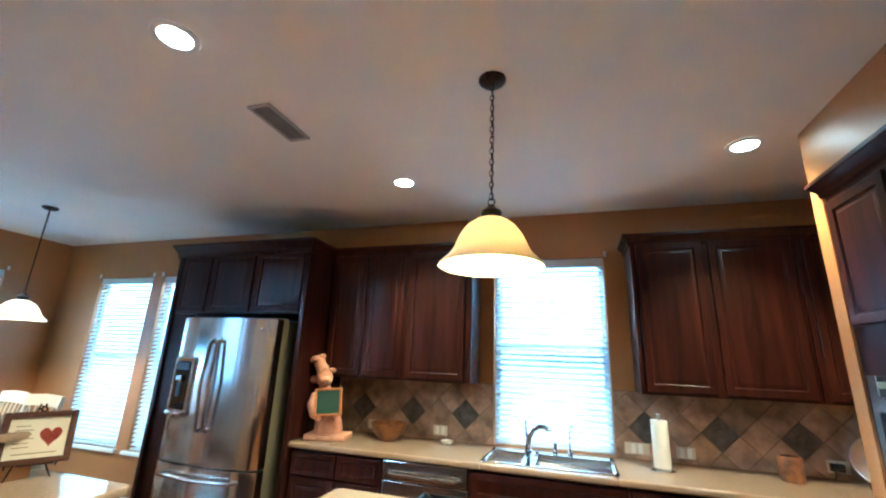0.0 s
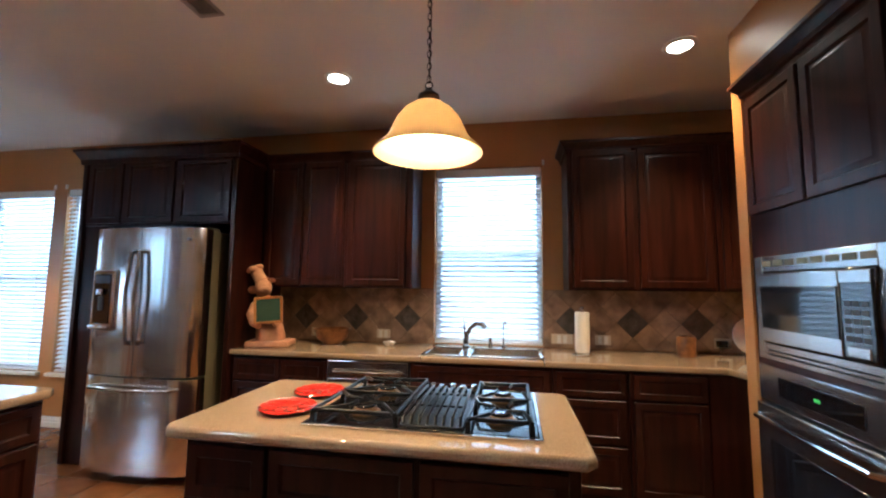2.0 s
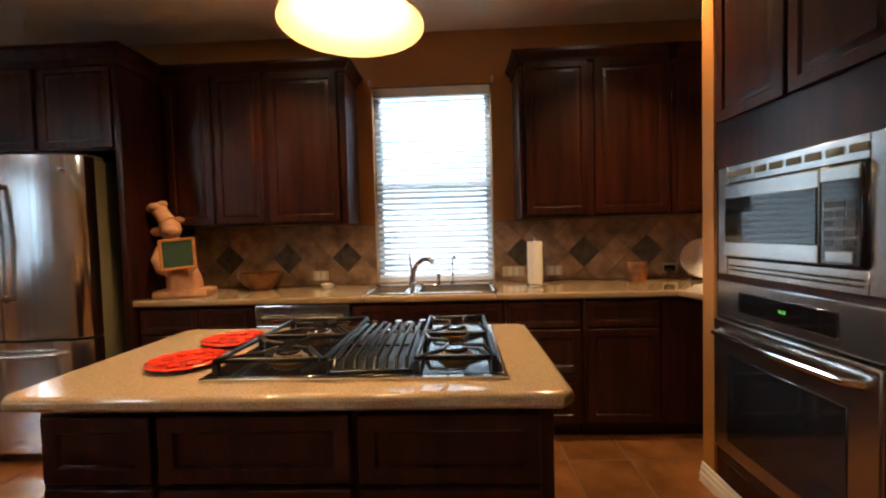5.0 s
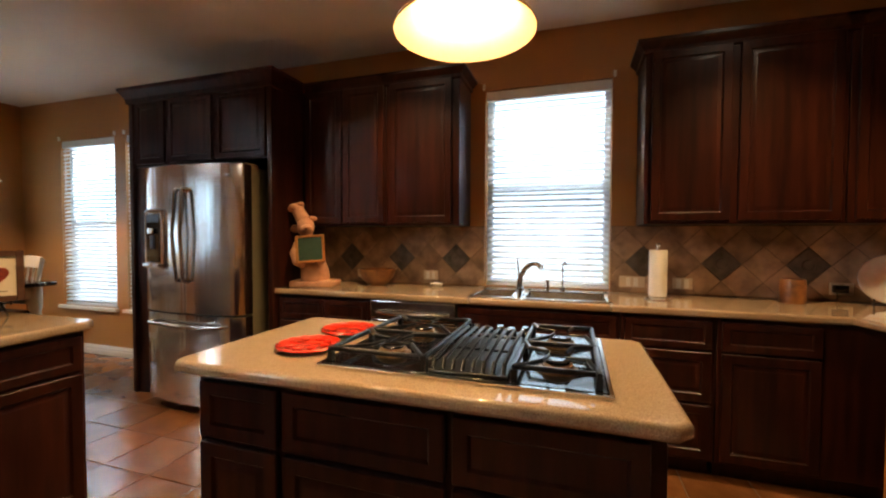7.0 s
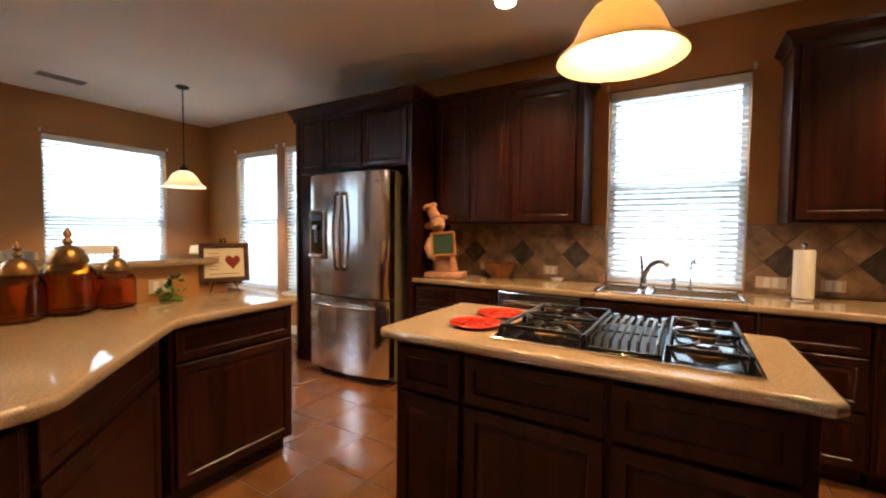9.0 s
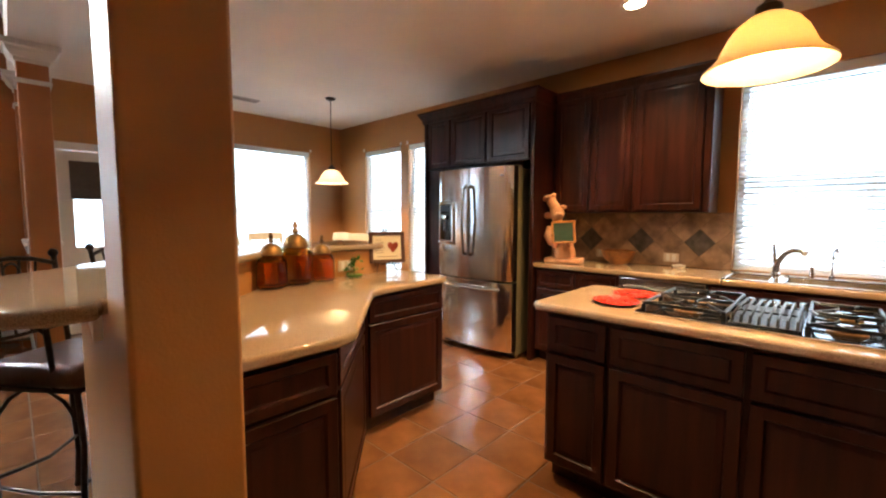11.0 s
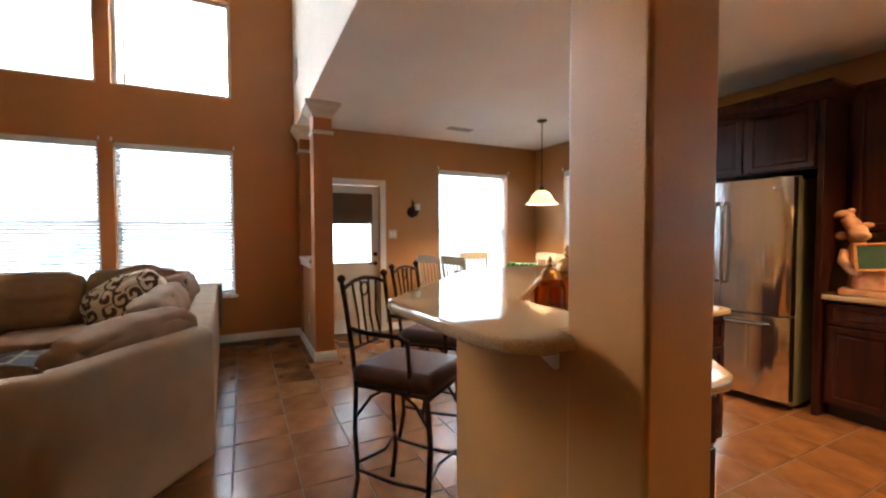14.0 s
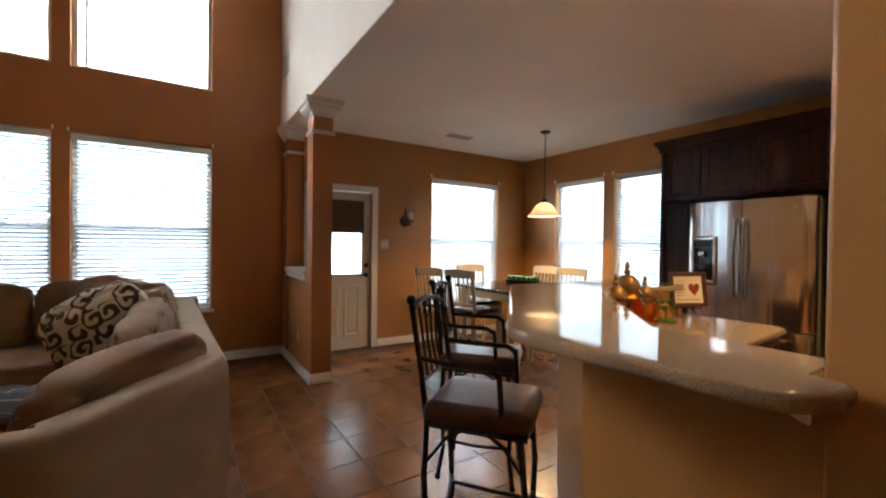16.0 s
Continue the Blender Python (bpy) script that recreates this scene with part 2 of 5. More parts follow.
# ---- mesh helpers ----
def box(bm, x0, x1, y0, y1, z0, z1, bevel=0.0, seg=2):
    vs = [bm.verts.new((x, y, z)) for z in (z0, z1) for x, y in ((x0, y0), (x1, y0), (x1, y1), (x0, y1))]
    fs = [bm.faces.new([vs[i] for i in f]) for f in ((3, 2, 1, 0), (4, 5, 6, 7), (0, 1, 5, 4), (1, 2, 6, 5), (2, 3, 7, 6), (3, 0, 4, 7))]
    if bevel:
        es = list({e for f in fs for e in f.edges})
        bmesh.ops.bevel(bm, geom=es, offset=bevel, segments=seg, affect="EDGES", profile=0.5)
    return bm


def prism(bm, poly, z0, z1, bevel=0.0, seg=3):
    lo, hi = [bm.verts.new((x, y, z0)) for x, y in poly], [bm.verts.new((x, y, z1)) for x, y in poly]
    n = len(poly)
    top, bot = bm.faces.new(hi), bm.faces.new(lo[::-1])
    for i in range(n):
        bm.faces.new((lo[i], lo[(i + 1) % n], hi[(i + 1) % n], hi[i]))
    bmesh.ops.recalc_face_normals(bm, faces=bm.faces[:])
    if bevel:
        es = list({e for f in (top, bot) for e in f.edges})
        bmesh.ops.bevel(bm, geom=es, offset=bevel, segments=seg, affect="EDGES", profile=0.5)
    return bm


def lathe(bm, profile, n=24, cx=0.0, cy=0.0, close=False):
    rings = [[bm.verts.new((cx + r * math.cos(2 * math.pi * i / n), cy + r * math.sin(2 * math.pi * i / n), z)) for i in range(n)] for r, z in profile]
    for a, b in zip(rings, rings[1:]):
        for i in range(n):
            bm.faces.new((a[i], a[(i + 1) % n], b[(i + 1) % n], b[i]))
    if close:
        bm.faces.new(rings[0][::-1])
        bm.faces.new(rings[-1])
    return bm


def tube(bm, pts, r, n=8, ends=True):
    pts = [Vector(p) for p in pts]
    rings = []
    for i, p in enumerate(pts):
        d = (pts[min(i + 1, len(pts) - 1)] - pts[max(i - 1, 0)]).normalized()
        side = d.orthogonal().normalized() if not rings else (prev - d * prev.dot(d)).normalized()
        prev = side
        up = d.cross(side)
        rr = r[i] if isinstance(r, (list, tuple)) else r
        rings.append([bm.verts.new(p + rr * (math.cos(2 * math.pi * k / n) * side + math.sin(2 * math.pi * k / n) * up)) for k in range(n)])
    for a, b in zip(rings, rings[1:]):
        for k in range(n):
            bm.faces.new((a[k], a[(k + 1) % n], b[(k + 1) % n], b[k]))
    if ends:
        bm.faces.new(rings[0][::-1])
        bm.faces.new(rings[-1])
    return bm


def ball(bm, c, r, squash=(1, 1, 1), seg=14):
    m = Matrix.Translation(c) @ Matrix.Diagonal((r * squash[0], r * squash[1], r * squash[2], 1))
    bmesh.ops.create_uvsphere(bm, u_segments=seg, v_segments=max(6, seg // 2 + 2), radius=1, matrix=m)
    return bm


def ring(bm, R, r, m, n=20, k=6, stretch=1.0):
    rings = []
    for i in range(n):
        a = 2 * math.pi * i / n
        rings.append([bm.verts.new(m @ Vector(((R + r * math.cos(2 * math.pi * j / k)) * math.cos(a), stretch * (R + r * math.cos(2 * math.pi * j / k)) * math.sin(a),
                                                r * math.sin(2 * math.pi * j / k)))) for j in range(k)])
    for i in range(n):
        a, b = rings[i], rings[(i + 1) % n]
        for j in range(k):
            bm.faces.new((a[j], b[j], b[(j + 1) % k], a[(j + 1) % k]))
    return bm


def mesh_of(name, bm, mat, smooth=True):
    me = bpy.data.meshes.new(name)
    bmesh.ops.recalc_face_normals(bm, faces=bm.faces[:])
    if smooth:
        for f in bm.faces:
            f.smooth = not (f.calc_area() > 0.015 and max(abs(c) for c in f.normal) > 0.9998)
        for e in bm.edges:
            if len(e.link_faces) == 2 and e.calc_face_angle(0) > 0.6:
                e.smooth = False
    bm.to_mesh(me)
    bm.free()
    me.materials.append(mat)
    return me


def part(name, bm, mat, parent, label="", smooth=True):
    ob = new(name, mesh_of(name, bm, mat, smooth))
    ob.parent = parent
    if label:
        tagged(ob, label)
    return ob


def thing(name, loc, label, category, rz=0, group="", kind=""):
    ob = new(name)
    ob.empty_display_size = 0.1
    ob.matrix_basis = pose(*loc, 0, 0, rz)
    return tagged(ob, label, category, group, kind)


def solid(name, bm, mat, label, category, kind="", smooth=True, loc=(0, 0, 0), rz=0, group=""):
    ob = new(name, mesh_of(name, bm, mat, smooth))
    ob.matrix_basis = pose(*loc, 0, 0, rz)
    return tagged(ob, label, category, group, kind)


def B():
    return bmesh.new()


def bx(*a, **k):
    return box(bmesh.new(), *a, **k)


# ---- the setting ----
CEIL = 2.776
HIGH = 5.4
XL, XLL, XR = -5.95, -6.222, 1.98      # nook wall, living-room wall, kitchen's right wall
YF = -3.83                            # line where the low ceiling ends


def wall_x(name, x, thick, y0, y1, z1, holes, mat, label, z0=0.0):
    """A wall in the plane x (its room side), thickness away from the room, with openings (y0, y1, z0, z1)."""
    bm = B()
    a, b = sorted((x, x + thick))
    spans = sorted(holes)
    cur = y0
    ys = sorted({y0, y1, *[h[0] for h in spans], *[h[1] for h in spans]})
    for p, q in zip(ys, ys[1:]):
        inside = sorted([(h[2], h[3]) for h in spans if h[0] < (p + q) / 2 < h[1]])
        z = z0
        for lo, hi in inside:
            if lo > z:
                box(bm, a, b, p, q, z, lo)
            z = hi
        if z < z1:
            box(bm, a, b, p, q, z, z1)
    bmesh.ops.remove_doubles(bm, verts=bm.verts[:], dist=0.0004)
    return solid(name, bm, mat, label, "wall", "structure", smooth=False)


def wall_y(name, y, thick, x0, x1, z1, holes, mat, label, z0=0.0):
    bm = B()
    a, b = sorted((y, y + thick))
    xs = sorted({x0, x1, *[h[0] for h in holes], *[h[1] for h in holes]})
    for p, q in zip(xs, xs[1:]):
        inside = sorted([(h[2], h[3]) for h in holes if h[0] < (p + q) / 2 < h[1]])
        z = z0
        for lo, hi in inside:
            if lo > z:
                box(bm, p, q, a, b, z, lo)
            z = hi
        if z < z1:
            box(bm, p, q, a, b, z, z1)
    bmesh.ops.remove_doubles(bm, verts=bm.verts[:], dist=0.0004)
    return solid(name, bm, mat, label, "wall", "structure", smooth=False)


SINKW = (-0.446, 0.442, 0.917, 2.387)
BACKW = [(-5.27, -4.42, 0.515, 2.338), (-4.257, -3.407, 0.515, 2.338)]
NOOKW = (-1.813, -0.574, 0.515, 2.337)
DOORH = (-3.52, -2.74, 0.0, 2.045)
LIVW = [(-5.782, -4.572, 0.609, 2.437), (-7.13, -5.92, 0.609, 2.437), (-5.782, -4.572, 3.081, 4.27), (-7.13, -5.92, 3.081, 4.27)]

wall_y("wall_north", 0.0, 0.14, XL - 0.14, XR + 0.14, CEIL, [SINKW, *BACKW], M_WALL, "tan painted kitchen wall with three windows")
wall_x("wall_west_nook", XL, -0.14, -3.60, 0.0, CEIL, [NOOKW, DOORH], M_WALL, "tan painted breakfast nook wall with door and window")
wall_x("wall_west_living", XLL, -0.14, -9.0, -3.60, HIGH, LIVW, M_LIVING, "tall terracotta-tan living room wall with four windows")
wall_x("wall_return", XLL, XL - XLL - 0.14, -3.74, -3.60, CEIL, [], M_LIVING, "short tan return wall beside the back door")
wall_x("wall_east_kitchen", XR, 0.14, -2.06, 0.0, CEIL, [], M_WALL, "plain tan painted kitchen wall")
# Unseen east and south walls, added to close the rooms off.
wall_x("wall_east", 3.4, 0.14, -9.0, -1.9, HIGH, [], M_WALL, "added tan wall closing an unseen side of the rooms")
wall_y("wall_south", -9.0, -0.14, XLL - 0.14, 3.54, HIGH, [], M_WALL, "added tan wall closing an unseen side of the rooms")
wall_y("wall_upper", YF, 0.16, XLL, 3.4, HIGH, [], M_CEIL, "pale upper wall above the kitchen opening", z0=CEIL + 0.003)

bm = B()
box(bm, XL - 0.14, 3.54, YF + 0.004, 0.14, CEIL, CEIL + 0.1)
solid("ceiling", bm, M_CEIL, "beige painted low kitchen ceiling", "ceiling", "structure", smooth=False)
# Unseen high ceiling, added to close the living room at a guessed height.
solid("ceiling_living", bx(XLL - 0.14, 3.54, -9.14, YF + 0.16, HIGH, HIGH + 0.1), M_CEIL, "added pale ceiling closing the unseen top of the living room", "ceiling", "structure", smooth=False)


# ---- outside: daylight backdrops ----
def backdrop(name, loc, w, h, rz, label, sky_gain=1.0):
    m = M_DAY.copy()
    nt = m.node_tree
    b = nt.nodes["Principled BSDF"]
    tc, sep, ramp = nt.nodes.new("ShaderNodeTexCoord"), nt.nodes.new("ShaderNodeSeparateXYZ"), nt.nodes.new("ShaderNodeValToRGB")
    rng = nt.nodes.new("ShaderNodeMapRange")
    rng.inputs["From Max"].default_value = 6.0
    nt.links.new(tc.outputs["Object"], sep.inputs["Vector"])
    nt.links.new(sep.outputs["Z"], rng.inputs["Value"])
    nt.links.new(rng.outputs["Result"], ramp.inputs["Fac"])
    for e, (p, c) in zip(ramp.color_ramp.elements, ((0.20, (0.075, 0.10, 0.12, 1)), (0.67, (0.90 * sky_gain, 0.95 * sky_gain, sky_gain, 1)))):
        e.position, e.color = p, c
    for p, c in ((0.34, (0.05, 0.068, 0.082, 1)), (0.56, (0.045, 0.06, 0.072, 1))):
        ramp.color_ramp.elements.new(p).color = c
    nt.links.new(ramp.outputs["Color"], b.inputs["Emission Color"])
    b.inputs["Base Color"].default_value = (0, 0, 0, 1)
    return solid(name, bx(-w / 2, w / 2, 0, 0.02, 0, h), m, label, "sky", "structure", smooth=False, loc=loc, rz=rz)


backdrop("backdrop_north", (-2.0, 1.6, -0.4), 12, 6, 0, "bright overcast sky behind the kitchen windows", 1.8)
backdrop("backdrop_west", (-8.2, -4.5, -0.4), 14, 7, 90, "bright overcast sky behind the living room windows", 0.8)
# Unseen ground, coloured pale to bounce daylight up to the ceilings.
solid("ground", bx(-60, 60, -60, 60, -0.4, -0.3), M_BOUNCE, "unseen pale ground outside that bounces daylight in", "ground", "structure", smooth=False)


# ---- windows and blinds ----
def window(name, loc, w, h, rz, label, grid=True, sill=True):
    t = thing(name, loc, label, "window", rz, kind="structure")
    bm = B()
    for x0, x1, z0, z1 in ((0, 0.045, 0, h), (w - 0.045, w, 0, h), (0.045, w - 0.045, 0, 0.05), (0.045, w - 0.045, h - 0.045, h)):
        box(bm, x0, x1, 0.085, 0.135, z0, z1, 0.004)
    part("window_frame", bm, M_VINYL, t)
    if grid:
        part("sash_rail", bx(0.045, w - 0.045, 0.080, 0.125, h * 0.5 - 0.025, h * 0.5 + 0.025, 0.004), M_VINYL, t)
        part("insect_screen", bx(0.045, w - 0.045, 0.1265, 0.1275, 0.05, h * 0.5 + 0.02), M_SCREEN, t, "grey insect screen", smooth=False)
        panes = ((0.05, h * 0.5 - 0.025), (h * 0.5 + 0.025, h - 0.045))
    else:
        panes = ((0.05, h - 0.045),)
    for z0, z1 in panes:
        p = part("pane", bx(0.045, w - 0.045, 0.103, 0.107, z0, z1), M_PANE, t, smooth=False)
        p.visible_shadow = False
    if sill:
        part("window_sill", bx(-0.03, w + 0.03, -0.045, 0.08, -0.035, -0.001, 0.006), M_TRIM, t)
    return t


def blind(loc, w, h, rz, label, tilt=28):
    t = thing("window_blind", loc, label, "blind", rz, group="window blinds")
    part("headrail", bx(0.006, w - 0.006, 0.008, 0.062, h - 0.075, h - 0.006, 0.006), M_VINYL, t, "white valance")
    pitch, a = 0.0425, radians(tilt)
    n = int((h - 0.10) / pitch)
    bm = B()
    r0 = 0.0255
    prof = [(-r0, 0), (-r0 / 2, 0.0022), (0, 0.003), (r0 / 2, 0.0022), (r0, 0), (r0, -0.0025), (0, 0.0004), (-r0, -0.0025)]
    ends = []
    for x in (0.012, w - 0.012):
        ends.append([bm.verts.new((x, 0.036 + u * math.cos(a) - v * math.sin(a), u * math.sin(a) + v * math.cos(a))) for u, v in prof])
    for i in range(8):
        bm.faces.new((ends[0][i], ends[0][(i + 1) % 8], ends[1][(i + 1) % 8], ends[1][i]))
    me = mesh_of("slat", bm, M_SLAT)
    for i in range(n):
        s = new("slat", me)
        s.parent = t
        s.matrix_basis = pose(0, 0, h - 0.105 - i * pitch, random.uniform(-0.8, 0.8), 0, random.uniform(-0.08, 0.08))
    part("bottom_rail", bx(0.01, w - 0.01, 0.014, 0.058, 0.004, 0.022, 0.004), M_VINYL, t)
    for x in (0.14, w - 0.14):
        part("ladder_cord", tube(B(), [(x, 0.009, 0.02), (x, 0.009, h - 0.07)], 0.0018, 5), M_VINYL, t)
    part("tilt_wand", tube(B(), [(0.07, 0.004, h - 0.09), (0.072, 0.003, h - 0.62)], 0.004, 6), M_VINYL, t, "clear plastic tilt wand")
    for x in (-0.012, w + 0.012):
        part("bracket", bx(x - 0.009, x + 0.009, -0.016, 0.0, h + 0.002, h + 0.045, 0.003), M_TRIM, t, "small white wall bracket")
    return t


x0, x1, z0, z1 = SINKW
window("window_sink", (x0, 0, z0), x1 - x0, z1 - z0, 0, "white vinyl window above the kitchen sink", sill=False)
blind((x0, 0, z0), x1 - x0, z1 - z0, 0, "white horizontal blind lowered over the sink window")
for i, (x0, x1, z0, z1) in enumerate(BACKW):
    window("window_back_%d" % (i + 1), (x0, 0, z0), x1 - x0, z1 - z0, 0, "tall white vinyl nook window with sill")
    blind((x0, 0, z0), x1 - x0, z1 - z0, 0, "white horizontal blind lowered over a tall nook window")
y0, y1, z0, z1 = NOOKW
window("window_nook", (XL, y0, z0), y1 - y0, z1 - z0, 90, "wide white vinyl nook window with sill")
blind((XL, y0, z0), y1 - y0, z1 - z0, 90, "wide white horizontal blind lowered over the nook window")
for i, (y0, y1, z0, z1) in enumerate(LIVW):
    window("window_living_%d" % (i + 1), (XLL, y0, z0), y1 - y0, z1 - z0, 90, "large living room window in a terracotta wall", grid=i < 2, sill=i < 2)
    if i < 2:
        blind((XLL, y0, z0), y1 - y0, z1 - z0, 90, "wide white horizontal blind lowered over a living room window")
    else:
        part("mullion", bx(0.10, 0.125, 0.07, 0.10, 0.045, z1 - z0 - 0.045), M_VINYL, bpy.data.objects["window_living_%d" % (i + 1)])


# ---- trim ----
def baseboard(p, q, side, name="baseboard"):
    """A moulded white baseboard from p to q on the floor; side: unit normal into the room."""
    d = Vector((q[0] - p[0], q[1] - p[1], 0))
    n = Vector((side[0], side[1], 0))
    prof = [(0, 0), (0.017, 0), (0.017, 0.045), (0.013, 0.05), (0.013, 0.072), (0.008, 0.08), (0.008, 0.09), (0.004, 0.098), (0, 0.098)]
    bm = B()
    rows = [[bm.verts.new(Vector((*e, 0)) + n * u + Vector((0, 0, v + 0.002))) for u, v in prof] for e in (p, q)]
    k = len(prof)
    for i in range(k):
        bm.faces.new((rows[0][i], rows[0][(i + 1) % k], rows[1][(i + 1) % k], rows[1][i]))
    bm.faces.new(rows[0])
    bm.faces.new(rows[1][::-1])
    return solid(name, bm, M_TRIM, "white moulded baseboard", "baseboard", "structure", smooth=False)


baseboard((XL, -0.001), (-3.25, -0.001), (0, -1))
baseboard((XL + 0.001, -2.645), (XL + 0.001, -0.02), (1, 0))
baseboard((XLL + 0.001, -9.0), (XLL + 0.001, -3.79), (1, 0))
baseboard((XLL + 0.016, -3.794), (-4.89, -3.794), (0, -1))
baseboard((-4.889, -3.81), (-4.889, -3.577), (1, 0))

# ---- column, pass-through wall and ledges between nook and living room ----
CX0, CX1, CY0, CY1 = -5.10, -4.89, -3.793, -3.593
t = thing("column_west", (0, 0, 0), "square tan column with white crown capital", "column", kind="structure")
part("shaft", bx(CX0, CX1, CY0, CY1, 0, CEIL, 0.006), M_LIVING, t)


def square_ring(bm, x0, x1, y0, y1, steps):
    """A moulding round a square shaft: steps of (out, z)."""
    rows = [[bm.verts.new((x, y, z)) for x, y in ((x0 - o, y0 - o), (x1 + o, y0 - o), (x1 + o, y1 + o), (x0 - o, y1 + o))] for o, z in steps]
    for a, b in zip(rows, rows[1:]):
        for i in range(4):
            bm.faces.new((a[i], a[(i + 1) % 4], b[(i + 1) % 4], b[i]))
    bm.faces.new(rows[0][::-1])
    bm.faces.new(rows[-1])
    return bm


CROWN = [(o, CEIL - d) for o, d in ((0.002, 0.165), (0.012, 0.155), (0.012, 0.13), (0.03, 0.12), (0.055, 0.085), (0.062, 0.06), (0.08, 0.048), (0.085, 0.005))]
part("capital", square_ring(B(), CX0, CX1, CY0, CY1, CROWN), M_TRIM, t, "white stepped crown capital", smooth=False)
part("band", square_ring(B(), CX0, CX1, CY0, CY1, [(0.001, 2.44), (0.014, 2.445), (0.018, 2.46), (0.014, 2.477), (0.001, 2.48)]), M_TRIM, t, "white neck moulding", smooth=False)
t = thing("pilaster_west", (0, 0, 0), "tan wall pilaster with white crown capital", "column", kind="structure")
part("shaft", bx(XLL + 0.002, XLL + 0.22, CY0, CY1, 0, CEIL, 0.004), M_LIVING, t)
part("capital", square_ring(B(), XLL + 0.004, XLL + 0.22, CY0, CY1, CROWN), M_TRIM, t, "white stepped crown capital", smooth=False)
part("band", square_ring(B(), XLL + 0.004, XLL + 0.22, CY0, CY1, [(0.001, 2.44), (0.018, 2.46), (0.001, 2.48)]), M_TRIM, t, "white neck moulding", smooth=False)
t = thing("wall_pass_through", (0, 0, 0), "low tan wall with white ledge between the columns", "wall", kind="structure")
part("low_wall", bx(XLL + 0.22, CX0, CY0 + 0.02, CY1 - 0.02, 0, 1.05), M_LIVING, t)
part("ledge", bx(XLL + 0.223, CX0 - 0.003, CY0 - 0.03, CY1 + 0.03, 1.052, 1.09, 0.008), M_TRIM, t, "white wooden ledge")
part("ledge_moulding", bx(XLL + 0.223, CX0 - 0.003, CY0 - 0.012, CY0 + 0.018, 0.985, 1.05, 0.008), M_TRIM, t, "white ledge moulding")

# ---- main pillar, half wall and raised bar ----
PX0, PX1, PY0, PY1 = -1.147, -0.918, -3.757, -3.533
BZ = 1.13
solid("pillar", bx(PX0, PX1, PY0, PY1, 0, CEIL, 0.012, 3), M_WALL, "tan plastered square pillar at the end of the bar", "pillar", "structure")
HALF = [(-1.14, -3.754), (-1.73, -3.757), (-2.50, -3.0), (-2.52, -2.95), (-2.52, -1.93), (-2.36, -1.93), (-2.36, -2.87), (-1.63, -3.62), (-1.14, -3.62)]
solid("half_wall", prism(B(), HALF, 0, BZ - 0.042), M_WALL, "tan angled half wall carrying the raised bar", "wall", "structure", smooth=False)
BAR = [(-1.153, -3.57), (-1.153, -3.763), (-1.09, -3.78), (-1.085, -3.87), (-1.14, -3.95), (-1.24, -3.98), (-1.73, -4.015), (-1.82, -4.0), (-2.82, -3.10), (-2.85, -3.02), (-2.83, -1.94), (-2.79, -1.90),
       (-2.34, -1.90), (-2.32, -1.92), (-2.32, -2.84), (-1.60, -3.57)]
t = thing("bar_counter", (0, 0, 0), "raised beige speckled bar top on the half wall", "countertop")
part("top", prism(B(), BAR, BZ - 0.040, BZ, 0.013), M_COUNTER, t)
# White wedge that paints the lit underside of the bar beside the pillar.
t = thing("bar_bracket", (-1.16, -3.772, BZ - 0.042), "white wedge standing in for the lit underside of the bar", "bracket")
bm = prism(B(), [(0, 0), (-0.15, 0), (0, -0.06)], -0.012, 0.006)
for v in bm.verts:
    v.co = Vector((v.co.x, v.co.z, v.co.y))
part("web", bm, M_TRIM, t, smooth=False)
baseboard((-1.73, -3.761), (-0.918, -3.761), (0, -1))

# ---- kitchen walls round the oven tower ----
bm = B()
box(bm, 1.385, XR, -1.10, -1.01, 0, CEIL)
box(bm, 1.385, 3.4, -2.06, -1.97, 0, CEIL)
box(bm, 1.385, XR, -1.97, -1.10, 2.47, CEIL)
solid("wall_oven_niche", bm, M_WALL, "tan painted niche wall round the oven tower", "wall", "structure", smooth=False)
baseboard((1.37, -2.061), (3.38, -2.061), (0, -1))
baseboard((1.384, -2.06), (1.384, -1.01), (-1, 0))
baseboard((1.384, -1.009), (1.60, -1.009), (0, 1))


# ---- cabinets ----
def door_mesh(w, h, t=0.02):
    """A raised-panel front: x 0..w, z 0..h, front at y = -t."""
    bm = bx(0, w, -t, 0, 0, h, 0.003, 1)
    bm.faces.ensure_lookup_table()
    f = max((f for f in bm.faces if f.normal.y < -0.9), key=lambda f: f.calc_area())
    rail = min(0.058, w * 0.2, h * 0.3)
    bmesh.ops.inset_region(bm, faces=[f], thickness=rail, depth=0)
    bmesh.ops.inset_region(bm, faces=[f], thickness=0.010, depth=-0.009)
    if h > 0.22:
        bmesh.ops.inset_region(bm, faces=[f], thickness=0.006, depth=0)
        bmesh.ops.inset_region(bm, faces=[f], thickness=0.028, depth=0.008)
    return bm


